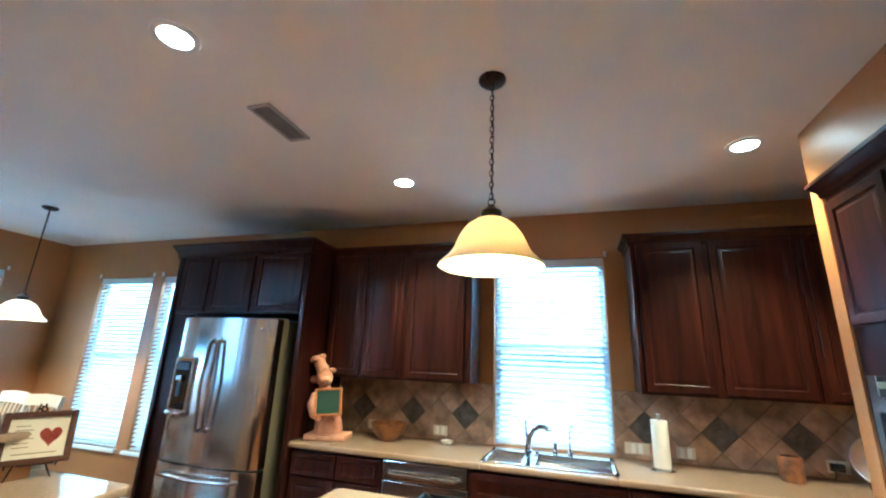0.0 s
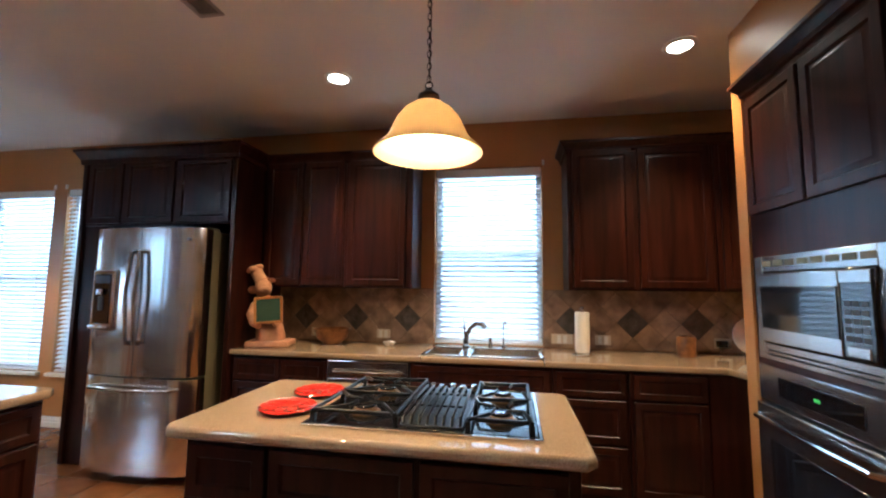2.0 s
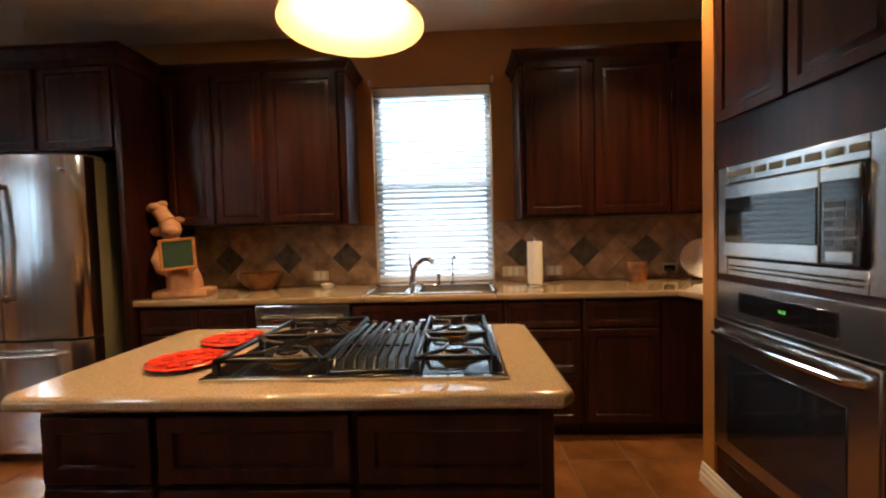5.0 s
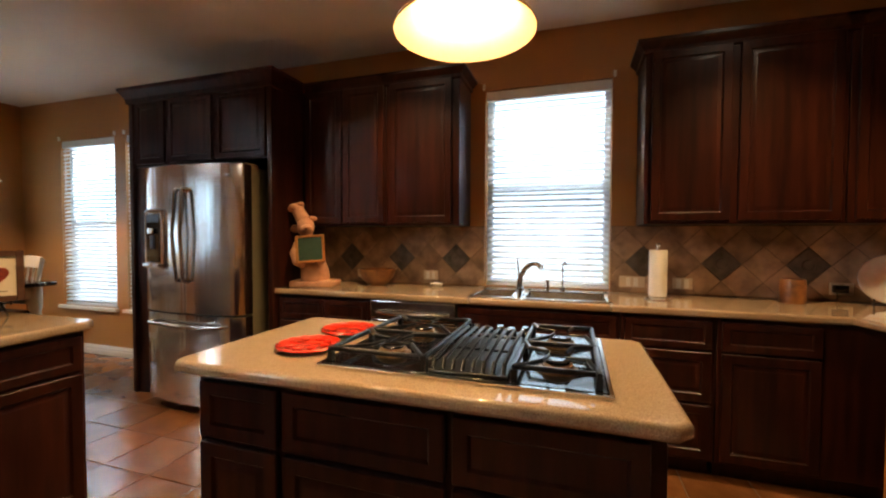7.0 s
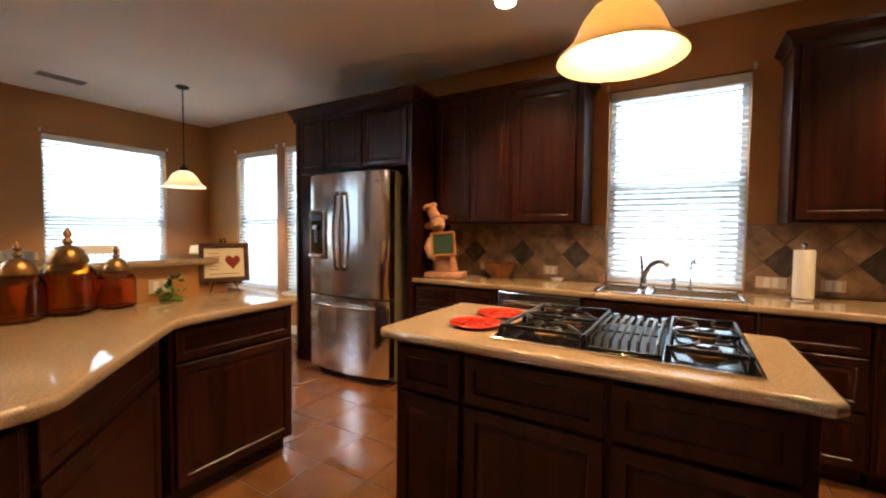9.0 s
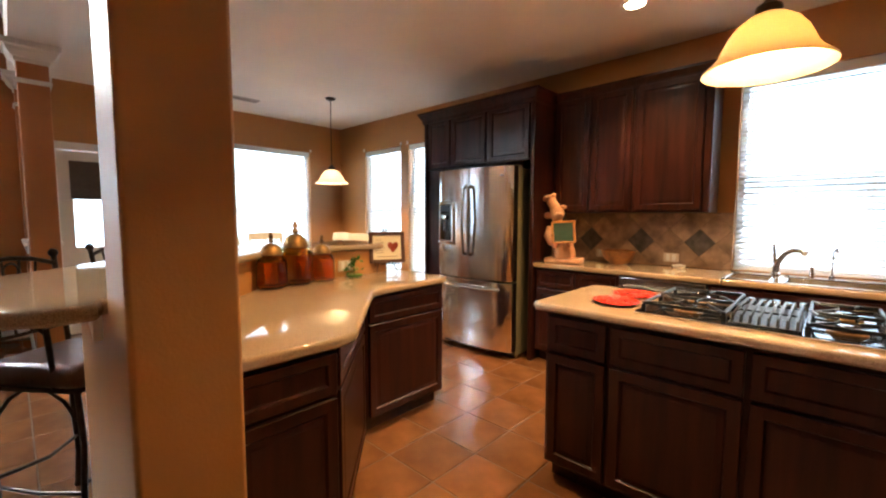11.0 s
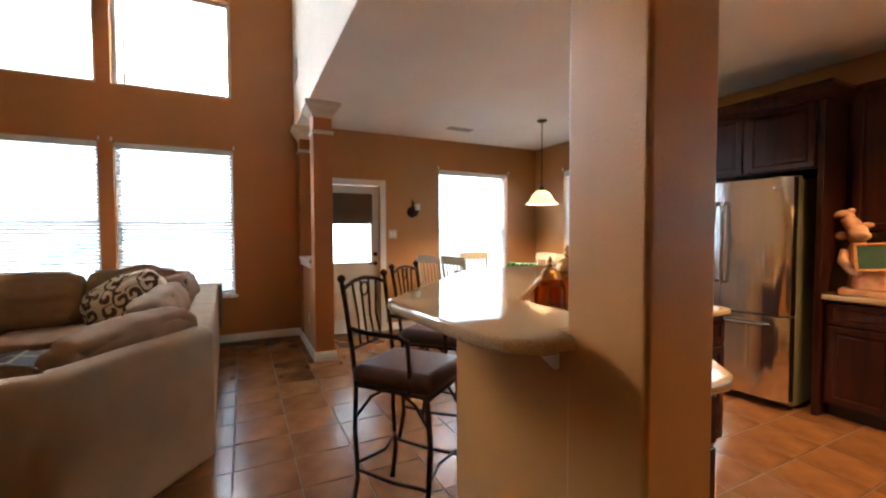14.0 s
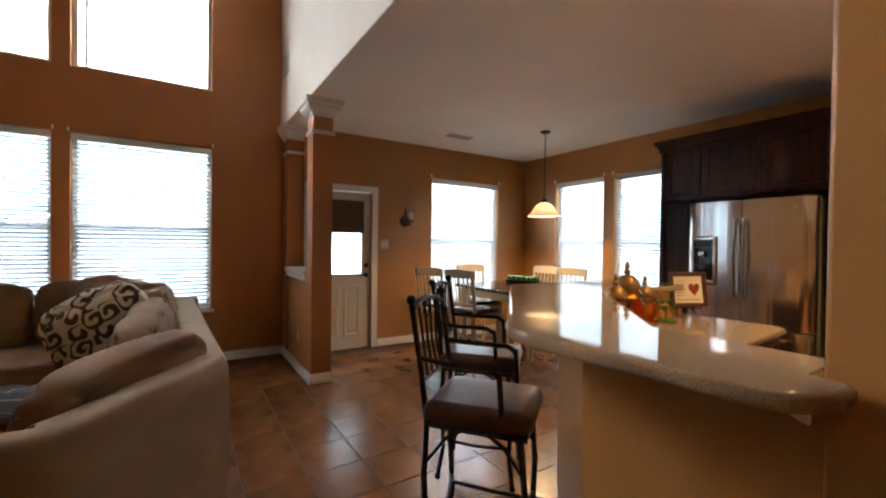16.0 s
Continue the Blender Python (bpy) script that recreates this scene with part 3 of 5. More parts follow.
def cabinet(name, loc, w, d, h, fronts, label, rz=0, toe=0.0, category="cabinet", crown=0.0, group=""):
    """Fronts: (x0, x1, z0, z1, kind) on the face y = -d; the body spans x 0..w, y -d..0."""
    t = thing(name, loc, label, category, rz, group)
    bm = B()
    if toe:
        box(bm, 0, w, -d, 0, toe, h, 0.003, 1)
        box(bm, 0.01, w - 0.01, -d + 0.07, -0.01, 0.002, toe)
    else:
        box(bm, 0, w, -d, 0, 0, h, 0.003, 1)
    part("body", bm, M_WOOD, t)
    for x0, x1, z0, z1, kind in fronts:
        ob = part(kind, door_mesh(x1 - x0, z1 - z0), M_WOOD, t)
        ob.location = (x0, -d - 0.001, z0)
    if crown:
        steps = [(0.001, h - 0.03), (0.014, h - 0.022), (0.016, h + 0.0), (0.042, h + crown - 0.024), (0.05, h + crown - 0.018), (0.05, h + crown)]
        bm = B()
        rows = [[bm.verts.new(p) for p in ((-o, 0, z), (-o, -d - o, z), (w + o, -d - o, z), (w + o, 0, z))] for o, z in steps]
        for a, b in zip(rows, rows[1:]):
            for i in range(4):
                bm.faces.new((a[i], a[(i + 1) % 4], b[(i + 1) % 4], b[i]))
        bm.faces.new(rows[-1])
        bm.faces.new(rows[0][::-1])
        part("crown", bm, M_WOOD, t, smooth=False)
    return t


# wall cabinets
LZ, UH = 1.368, 1.04
cabinet("wall_cabinet", (-1.83, -0.003, LZ), 0.71, 0.32, UH, [(0.03, 0.345, 0.02, UH - 0.02, "door"), (0.365, 0.70, 0.02, UH - 0.02, "door")],
        "dark cherry wall cabinet with raised-panel doors", crown=0.052, group="wall cabinets")
cabinet("wall_cabinet", (-1.115, -0.003, LZ), 0.555, 0.32, UH, [(0.03, 0.50, 0.02, UH - 0.02, "door")], "dark cherry single-door wall cabinet beside the sink window", crown=0.052,
        group="wall cabinets")
cabinet("wall_cabinet", (0.60, -0.003, LZ), 0.98, 0.32, UH, [(0.035, 0.445, 0.02, UH - 0.02, "door"), (0.485, 0.955, 0.02, UH - 0.02, "door")],
        "dark cherry double-door wall cabinet beside the sink window", crown=0.052, group="wall cabinets")
cabinet("wall_cabinet", (1.585, -0.003, LZ), 0.385, 0.32, UH, [(0.03, 0.36, 0.02, UH - 0.02, "door")], "dark cherry corner wall cabinet", crown=0.052, group="wall cabinets")

# refrigerator surround
t = thing("fridge_surround", (-3.25, -0.003, 0), "tall dark cherry panels framing the refrigerator", "cabinet")
part("side_panel", bx(0, 0.04, -0.66, 0, 0.002, 2.375, 0.003, 1), M_WOOD, t)
part("side_panel", bx(1.365, 1.405, -0.66, 0, 0.002, 2.375, 0.003, 1), M_WOOD, t)
part("filler", bx(0.041, 0.26, -0.64, -0.60, 0.002, 1.84, 0.003, 1), M_WOOD, t)
t = cabinet("fridge_top_cabinet", (-3.21, -0.003, 1.845), 1.324, 0.64, 0.53,
            [(0.02, 0.34, 0.015, 0.515, "door"), (0.37, 0.815, 0.015, 0.515, "door"), (0.85, 1.31, 0.015, 0.515, "door")], "dark cherry over-refrigerator cabinet with three doors")
bm = B()
steps = [(0.001, 2.343), (0.014, 2.351), (0.016, 2.383), (0.046, 2.436), (0.055, 2.442), (0.055, 2.463)]
rows = [[bm.verts.new(p) for p in ((-3.25 - o, -0.004, z), (-3.25 - o, -0.664 - o, z), (-1.845 + o, -0.664 - o, z), (-1.845 + o, -0.004, z))] for o, z in steps]
for a, b in zip(rows, rows[1:]):
    for i in range(4):
        bm.faces.new((a[i], a[(i + 1) % 4], b[(i + 1) % 4], b[i]))
bm.faces.new(rows[-1])
solid("crown_moulding", bm, M_WOOD, "dark cherry crown moulding over the refrigerator cabinet", "moulding", smooth=False)

# base cabinets along the sink wall
D, BH = 0.60, 0.872
cabinet("base_cabinet", (-1.84, -0.003, 0), 0.745, D, BH, [(0.02, 0.385, 0.70, 0.85, "drawer_front"), (0.395, 0.725, 0.70, 0.85, "drawer_front"), (0.02, 0.385, 0.12, 0.685, "door"),
                                                          (0.395, 0.725, 0.12, 0.685, "door")], "dark cherry base cabinet under the statue", toe=0.1, group="base cabinets")
cabinet("base_cabinet", (-0.488, -0.003, 0), 0.94, D, BH, [(0.02, 0.92, 0.70, 0.85, "drawer_front"), (0.02, 0.465, 0.12, 0.685, "door"), (0.475, 0.92, 0.12, 0.685, "door")],
        "dark cherry sink base cabinet", toe=0.1, group="base cabinets")
cabinet("base_cabinet", (0.455, -0.003, 0), 0.46, D, BH, [(0.02, 0.44, 0.70, 0.85, "drawer_front"), (0.02, 0.44, 0.42, 0.685, "drawer_front"), (0.02, 0.44, 0.12, 0.405, "drawer_front")],
        "dark cherry three-drawer base cabinet", toe=0.1, group="base cabinets")
cabinet("base_cabinet", (0.92, -0.003, 0), 1.05, D, BH, [(0.02, 0.44, 0.70, 0.85, "drawer_front"), (0.02, 0.44, 0.12, 0.685, "door")], "dark cherry corner base cabinet", toe=0.1,
        group="base cabinets")

# island
IX0, IX1, IY0, IY1 = -0.952, 0.443, -2.162, -1.437
t = cabinet("kitchen_island", (IX0 + 0.06, IY1 - 0.06, 0), IX1 - IX0 - 0.10, IY1 - IY0 - 0.12, BH,
            [(0.02, 0.30, 0.68, 0.85, "drawer_front"), (0.02, 0.30, 0.12, 0.665, "door"), (0.32, 0.80, 0.68, 0.85, "drawer_front"), (0.32, 0.80, 0.12, 0.665, "door"),
             (0.82, 1.26, 0.68, 0.85, "drawer_front"), (0.82, 1.26, 0.12, 0.665, "door")], "dark cherry kitchen island cabinet with panelled fronts", toe=0.1, category="island")
POLY = [(IX0 + 0.03, IY0), (IX1 - 0.03, IY0), (IX1, IY0 + 0.03), (IX1, IY1 - 0.03), (IX1 - 0.03, IY1), (IX0 + 0.03, IY1), (IX0, IY1 - 0.03), (IX0, IY0 + 0.03)]
t = thing("island_worktop", (0, 0, 0), "beige speckled island worktop with rounded edge", "countertop")
part("top", prism(B(), POLY, 0.874, 0.914, 0.014), M_COUNTER, t)

# worktop along the sink wall, cut round the sink
SX0, SX1, SY0, SY1 = -0.41, 0.40, -0.575, -0.135
bm = B()
box(bm, -1.875, SX0, -0.645, -0.003, 0.874, 0.914, 0.012, 3)
box(bm, SX1, XR - 0.004, -0.645, -0.003, 0.874, 0.914, 0.012, 3)
box(bm, SX0, SX1, -0.645, SY0, 0.8742, 0.9138, 0.012, 3)
box(bm, SX0, SX1, SY1, -0.003, 0.8742, 0.9138, 0.0)
prism(bm, [(1.46, -0.64), (XR - 0.004, -0.64), (XR - 0.004, -1.005), (1.56, -1.005)], 0.8745, 0.9136, 0.012)
solid("sink_worktop", bm, M_COUNTER, "beige speckled worktop along the sink wall", "countertop")

# peninsula cabinets and worktop
PEN = [(-1.805, -1.85), (-1.84, -1.81), (-2.47, -1.81), (-2.50, -1.84), (-2.50, -1.922), (-2.353, -1.922), (-2.353, -2.865), (-1.627, -3.612), (-1.153, -3.612), (-1.153, -3.527), (-1.11, -3.527), (-1.105, -3.12), (-1.13, -3.06),
       (-1.73, -2.53), (-1.762, -2.46)]
t = thing("peninsula_worktop", (0, 0, 0), "angled beige speckled peninsula worktop", "countertop")
part("top", prism(B(), PEN, 0.874, 0.914, 0.013), M_COUNTER, t)
cabinet("base_cabinet", (-2.345, -2.50, 0), 0.66, 0.49, BH, [(0.02, 0.64, 0.70, 0.85, "drawer_front"), (0.02, 0.64, 0.12, 0.685, "door")],
        "dark cherry peninsula base cabinet with drawer and door", rz=90, toe=0.1, group="base cabinets")
cabinet("base_cabinet", (-1.315, -3.275, 0), 0.80, 0.20, BH, [(0.03, 0.77, 0.70, 0.85, "drawer_front"), (0.03, 0.77, 0.12, 0.685, "door")],
        "dark cherry diagonal base cabinet under the peninsula", rz=137.4, toe=0.1, group="base cabinets")
cabinet("base_cabinet", (-1.50, -3.525, 0), 0.40, 0.34, BH, [(0.01, 0.39, 0.70, 0.85, "drawer_front"), (0.01, 0.39, 0.12, 0.685, "door")], "narrow dark cherry cabinet beside the pillar", rz=90, toe=0.1,
        group="base cabinets")


# ---- appliances ----
FW = 0.925


def front_y(x):
    """The curved front of the refrigerator: one bow across its whole width, falling away at the edges."""
    u = 2 * x / FW - 1
    return -0.845 + 0.055 * u * u + 0.022 * max(0.0, (abs(u) - 0.93) / 0.07) ** 2


def bowed(bm, x0, x1, z0, z1, n=14):
    rows = []
    for z in (z0, z1):
        f = [bm.verts.new((x0 + (x1 - x0) * i / n, front_y(x0 + (x1 - x0) * i / n), z)) for i in range(n + 1)]
        rows.append(f + [bm.verts.new((x1, -0.70, z)), bm.verts.new((x0, -0.70, z))])
    k = n + 3
    for i in range(k):
        bm.faces.new((rows[0][i], rows[0][(i + 1) % k], rows[1][(i + 1) % k], rows[1][i]))
    lo, hi = bm.faces.new(rows[0][::-1]), bm.faces.new(rows[1])
    bmesh.ops.bevel(bm, geom=list({e for f in (lo, hi) for e in f.edges}), offset=0.006, segments=2, affect="EDGES", profile=0.5)
    return bm


t = thing("refrigerator", (-2.895, -0.02, 0), "stainless french-door refrigerator with water dispenser", "refrigerator")
part("body", bx(0.004, FW - 0.004, -0.698, 0, 0.03, 1.775, 0.006), M_SIDE, t, "olive-grey cabinet side")
part("kickplate", bx(0.02, FW - 0.02, -0.69, -0.64, 0.003, 0.06), M_DARK, t)
for x0, x1 in ((0, FW / 2 - 0.003), (FW / 2 + 0.003, FW)):
    part("door", bowed(B(), x0, x1, 0.735, 1.79), M_FRIDGE, t, "brushed stainless door")
part("freezer_drawer", bowed(B(), 0, FW, 0.075, 0.722), M_FRIDGE, t, "brushed stainless freezer drawer")
for s in (-1, 1):
    x = FW / 2 + s * 0.032
    h = part("handle", tube(B(), [(x, -0.84, 1.625), (x, -0.885, 1.60), (x + s * 0.004, -0.91, 1.30), (x, -0.885, 0.985), (x, -0.84, 0.96)], 0.0135, 10), M_STEEL, t, "curved steel bar handle")
    for z in (1.61, 0.975):
        part("mount", bx(x - 0.014, x + 0.014, -0.89, -0.84, z - 0.016, z + 0.016, 0.004), M_CHROME, h)
h = part("handle", tube(B(), [(0.12, -0.815, 0.655), (0.135, -0.865, 0.655), (FW / 2, -0.91, 0.652), (FW - 0.135, -0.865, 0.655), (FW - 0.12, -0.815, 0.655)], 0.0125, 10), M_STEEL, t,
         "curved steel bar handle")
# the dispenser follows the curve of the left door
slope = math.degrees(math.atan2(front_y(0.27) - front_y(0.05), 0.22))
d = part("dispenser", bx(-0.118, 0.118, -0.018, 0.03, 1.045, 1.485, 0.012, 3), M_CHROME, t, "bright silver dispenser surround")
d.matrix_basis = pose(0.16, front_y(0.16), 0, 0, 0, slope)
part("cavity", bx(-0.092, 0.092, -0.022, 0.0, 1.09, 1.455, 0.01, 2), M_BLACK, d, "black dispenser panel")
part("display", bx(-0.075, 0.075, -0.0235, -0.021, 1.385, 1.44, 0.001, 1), M_BUTTON, d)
part("nozzle", bx(-0.03, 0.03, -0.045, -0.02, 1.30, 1.345, 0.008), M_CHROME, d)
part("paddle", bx(-0.022, 0.022, -0.032, -0.02, 1.19, 1.29, 0.006), M_BUTTON, d)
part("tray", bx(-0.095, 0.095, -0.045, -0.018, 1.06, 1.085, 0.006), M_CHROME, d)
part("badge", bx(0.815, 0.84, -0.826, -0.806, 1.695, 1.715, 0.002), M_CHROME, t)
for x in (0.06, FW - 0.06):
    part("hinge_cap", bx(x - 0.05, x + 0.05, -0.74, -0.62, 1.776, 1.80, 0.006), M_SIDE, t)

t = thing("dishwasher", (-1.092, -0.003, 0), "stainless dishwasher under the worktop", "dishwasher")
part("tub", bx(0.005, 0.595, -0.57, 0, 0.10, 0.868), M_DARK, t)
part("door", bx(0.004, 0.596, -0.615, -0.572, 0.11, 0.74, 0.006), M_STEEL, t)
part("control_panel", bx(0.004, 0.596, -0.622, -0.572, 0.745, 0.866, 0.008), M_STEEL, t)
part("handle", tube(B(), [(0.05, -0.62, 0.79), (0.07, -0.655, 0.79), (0.30, -0.668, 0.79), (0.53, -0.655, 0.79), (0.55, -0.62, 0.79)], 0.011, 10), M_CHROME, t, "steel bar handle")
part("kickplate", bx(0.01, 0.59, -0.53, -0.5, 0.003, 0.10), M_DARK, t)

# oven tower, facing west; local x runs from the far end to the near end
t = cabinet("oven_tower", (1.968, -1.105, 0), 0.86, 0.575, 2.40, [(0.03, 0.42, 1.75, 2.33, "door"), (0.44, 0.83, 1.75, 2.33, "door")],
            "tall dark cherry cabinet housing microwave and oven", rz=-90, toe=0.0, crown=0.055)
t = thing("microwave", (1.393, -1.105, 1.065), "built-in stainless microwave with trim kit", "microwave", -90)
bm = B()
for x0, x1, z0, z1 in ((0.05, 0.115, 0, 0.475), (0.745, 0.81, 0, 0.475), (0.115, 0.745, 0, 0.075), (0.115, 0.745, 0.40, 0.475)):
    box(bm, x0, x1, -0.022, 0.02, z0, z1, 0.003, 1)
part("trim_kit", bm, M_STEEL, t, "brushed steel trim frame")
for i in range(8):
    part("vent_slot", bx(0.12 + i * 0.08, 0.185 + i * 0.08, -0.026, -0.02, 0.425, 0.452, 0.003, 1), M_SIDE, t)
for z in (0.022, 0.040):
    part("vent_slot", bx(0.13, 0.73, -0.025, -0.02, z, z + 0.007, 0.002, 1), M_DARK, t)
part("door_surround", bx(0.117, 0.743, -0.034, 0.005, 0.079, 0.397, 0.003, 1), M_BLACK, t, "black door surround")
d = part("door", bx(0.12, 0.60, -0.042, 0.01, 0.082, 0.394, 0.006), M_STEEL, t, "steel-framed microwave door")
part("glass", bx(0.135, 0.595, -0.047, -0.03, 0.145, 0.335, 0.003, 1), M_BLACK, d, "black door glass")
d = part("control_panel", bx(0.604, 0.742, -0.042, 0.01, 0.082, 0.394, 0.006), M_BLACK, t, "black control panel")
for i in range(5):
    for k in range(3):
        part("button", bx(0.622 + k * 0.037, 0.650 + k * 0.037, -0.0445, -0.04, 0.145 + i * 0.03, 0.163 + i * 0.03), M_BUTTON, d)
part("release_button", bx(0.625, 0.72, -0.046, -0.04, 0.093, 0.13, 0.003, 1), M_STEEL, d)
part("top_strip", bx(0.606, 0.74, -0.046, -0.04, 0.345, 0.39, 0.003, 1), M_STEEL, d)
t = thing("wall_oven", (1.393, -1.105, 0.20), "built-in stainless wall oven below the microwave", "oven", -90)
d = part("control_panel", bx(0.05, 0.81, -0.03, 0.02, 0.675, 0.84, 0.008), M_STEEL, t, "brushed steel control panel")
g = part("display", bx(0.20, 0.66, -0.034, -0.025, 0.715, 0.80, 0.003, 1), M_BLACK, d, "black oven display")
d = part("door", bx(0.05, 0.81, -0.045, 0.02, 0.07, 0.665, 0.008), M_STEEL, t, "brushed steel oven door")
part("glass", bx(0.15, 0.71, -0.049, -0.04, 0.13, 0.52, 0.003, 1), M_BLACK, d, "black oven window")
part("handle", tube(B(), [(0.10, -0.045, 0.61), (0.12, -0.085, 0.612), (0.43, -0.10, 0.614), (0.74, -0.085, 0.612), (0.76, -0.045, 0.61)], 0.012, 10), M_CHROME, d, "steel bar handle")
part("lower_panel", bx(0.05, 0.81, -0.02, 0.02, 0.0, 0.065, 0.004), M_BLACK, t)
for x in (0.424, 0.432, 0.441, 0.449):
    part("display_digit", bx(x, x + 0.005, -0.0352, -0.0342, 0.753, 0.765), M_LED, g, smooth=False)

# sink and tap
t = thing("kitchen_sink", (0, 0, 0.914), "double-bowl stainless sink set in the worktop", "sink")
bm = B()
for x0, x1 in ((SX0 - 0.015, SX0 + 0.27), (SX0 + 0.30, SX1 + 0.015)):
    for a, b, c, d in ((x0, x1, SY0 - 0.012, SY0 + 0.02), (x0, x1, SY1 - 0.07, SY1 + 0.012), (x0, x0 + 0.03, SY0, SY1), (x1 - 0.03, x1, SY0, SY1)):
        box(bm, a, b, c, d, 0.0005, 0.007, 0.002, 1)
box(bm, SX0 + 0.265, SX0 + 0.305, SY0 - 0.011, SY1 + 0.011, 0.0008, 0.0065)
part("rim", bm, M_CHROME, t, "polished steel rim")
for x0, x1 in ((SX0 + 0.012, SX0 + 0.255), (SX0 + 0.315, SX1 - 0.012)):
    bm = B()
    y0, y1, zb = SY0 + 0.016, SY1 - 0.066, -0.17
    hi = [bm.verts.new(p) for p in ((x0, y0, 0.0), (x1, y0, 0.0), (x1, y1, 0.0), (x0, y1, 0.0))]
    lo = [bm.verts.new(p) for p in ((x0 + 0.03, y0 + 0.03, zb), (x1 - 0.03, y0 + 0.03, zb), (x1 - 0.03, y1 - 0.03, zb), (x0 + 0.03, y1 - 0.03, zb))]
    for i in range(4):
        bm.faces.new((hi[i], lo[i], lo[(i + 1) % 4], hi[(i + 1) % 4]))
    bm.faces.new(lo)
    part("bowl", bm, M_STEEL, t, "brushed steel bowl")
FX, FY = -0.16, -0.165
t = thing("kitchen_faucet", (FX, FY, 0.921), "chrome pull-out kitchen faucet behind the sink", "faucet")
part("base", lathe(B(), [(0.03, 0), (0.03, 0.01), (0.022, 0.018), (0.02, 0.055), (0.022, 0.06)], 18, close=True), M_CHROME, t)
part("spout", tube(B(), [(0, 0, 0.05), (0.012, -0.01, 0.10), (0.045, -0.03, 0.155), (0.09, -0.06, 0.185), (0.135, -0.085, 0.185), (0.155, -0.10, 0.165)],
                   [0.019, 0.018, 0.017, 0.017, 0.019, 0.02], 12), M_CHROME, t)
part("lever", tube(B(), [(-0.004, 0, 0.06), (-0.012, 0.004, 0.13), (-0.02, 0.01, 0.215)], [0.016, 0.011, 0.007], 10), M_CHROME, t)
t = thing("water_tap", (0.13, -0.16, 0.921), "slim chrome filtered-water tap beside the faucet", "faucet")
part("base", lathe(B(), [(0.018, 0), (0.018, 0.02), (0.01, 0.03)], 14, close=True), M_CHROME, t)
part("spout", tube(B(), [(0, 0, 0.02), (0, 0, 0.17), (0.008, -0.02, 0.20), (0.016, -0.05, 0.205), (0.02, -0.07, 0.185)], 0.006, 8), M_CHROME, t)
t = thing("soap_dispenser", (0.03, -0.16, 0.921), "short chrome soap dispenser beside the faucet", "soap dispenser")
part("body", lathe(B(), [(0.018, 0), (0.018, 0.03), (0.012, 0.04), (0.012, 0.06), (0.016, 0.065), (0.01, 0.075)], 14, close=True), M_CHROME, t)
part("nozzle", tube(B(), [(0, 0, 0.062), (0, -0.04, 0.068)], 0.006, 8), M_CHROME, t)

# cooktop
KX0, KX1, KY0, KY1 = -0.495, 0.300, -2.072, -1.50
t = thing("gas_cooktop", (KX0, KY0, 0.9145), "black gas cooktop with steel trim and iron grates", "cooktop")
KW, KD = KX1 - KX0, KY1 - KY0
part("glass_top", bx(0.012, KW - 0.012, 0.012, KD - 0.012, 0, 0.012, 0.003, 1), M_BLACK, t, "glossy black cooktop surface")
bm = B()
for a in ((0, KW, 0, 0.012), (0, KW, KD - 0.012, KD), (0, 0.012, 0.012, KD - 0.012), (KW - 0.012, KW, 0.012, KD - 0.012)):
    box(bm, *a, 0, 0.010, 0.002, 1)
part("trim", bm, M_CHROME, t, "polished steel trim")
for gx in (0.175, 0.662):
    for gy in (0.15, 0.415):
        b = part("burner", lathe(B(), [(0.055, 0.012), (0.055, 0.018), (0.042, 0.022), (0.042, 0.030), (0.032, 0.034), (0.0, 0.034)], 20, gx, gy), M_AMBERLID, t, "brass gas burner")
        part("cap", lathe(B(), [(0.034, 0.0345), (0.034, 0.040), (0.028, 0.043), (0.0, 0.043)], 20, gx, gy), M_BLACK, b, "black burner cap")
for x0, x1 in ((0.03, 0.32), (0.562, KW - 0.032)):
    g = part("grate", B(), M_IRON, t, "cast iron pan grate")
    bm = B()
    for a, b in (((x0, 0.035), (x1, 0.035)), ((x0, KD - 0.035), (x1, KD - 0.035)), ((x0, 0.035), (x0, KD - 0.035)), ((x1, 0.035), (x1, KD - 0.035)), ((x0, KD / 2), (x1, KD / 2))):
        box(bm, min(a[0], b[0]) - 0.006, max(a[0], b[0]) + 0.006, min(a[1], b[1]) - 0.006, max(a[1], b[1]) + 0.006, 0.040, 0.054, 0.003, 1)
    for x in (x0, x1):
        for y in (0.035, KD / 2, KD - 0.035):
            box(bm, x - 0.008, x + 0.008, y - 0.008, y + 0.008, 0.0122, 0.041)
    cx = (x0 + x1) / 2
    for gy in (0.15, 0.415):
        for k in range(4):
            a = math.pi / 4 + k * math.pi / 2
            ex, ey = (x0 if math.cos(a) < 0 else x1), (gy - 0.13 if math.sin(a) < 0 else gy + 0.13)
            mx, my = cx + 0.085 * math.cos(a + 0.35), gy + 0.085 * math.sin(a + 0.35)
            tube(bm, [(cx + 0.03 * math.cos(a), gy + 0.03 * math.sin(a), 0.055), (mx, my, 0.056), (ex, ey, 0.049)], [0.005, 0.0065, 0.0075], 6)
    bm.to_mesh(g.data)
    bm.free()
    g.data.materials.append(M_IRON) if not g.data.materials else None
d = part("downdraft_vent", bx(0.335, 0.547, 0.02, KD - 0.11, 0.012, 0.022, 0.003, 1), M_IRON, t, "black centre vent tray")
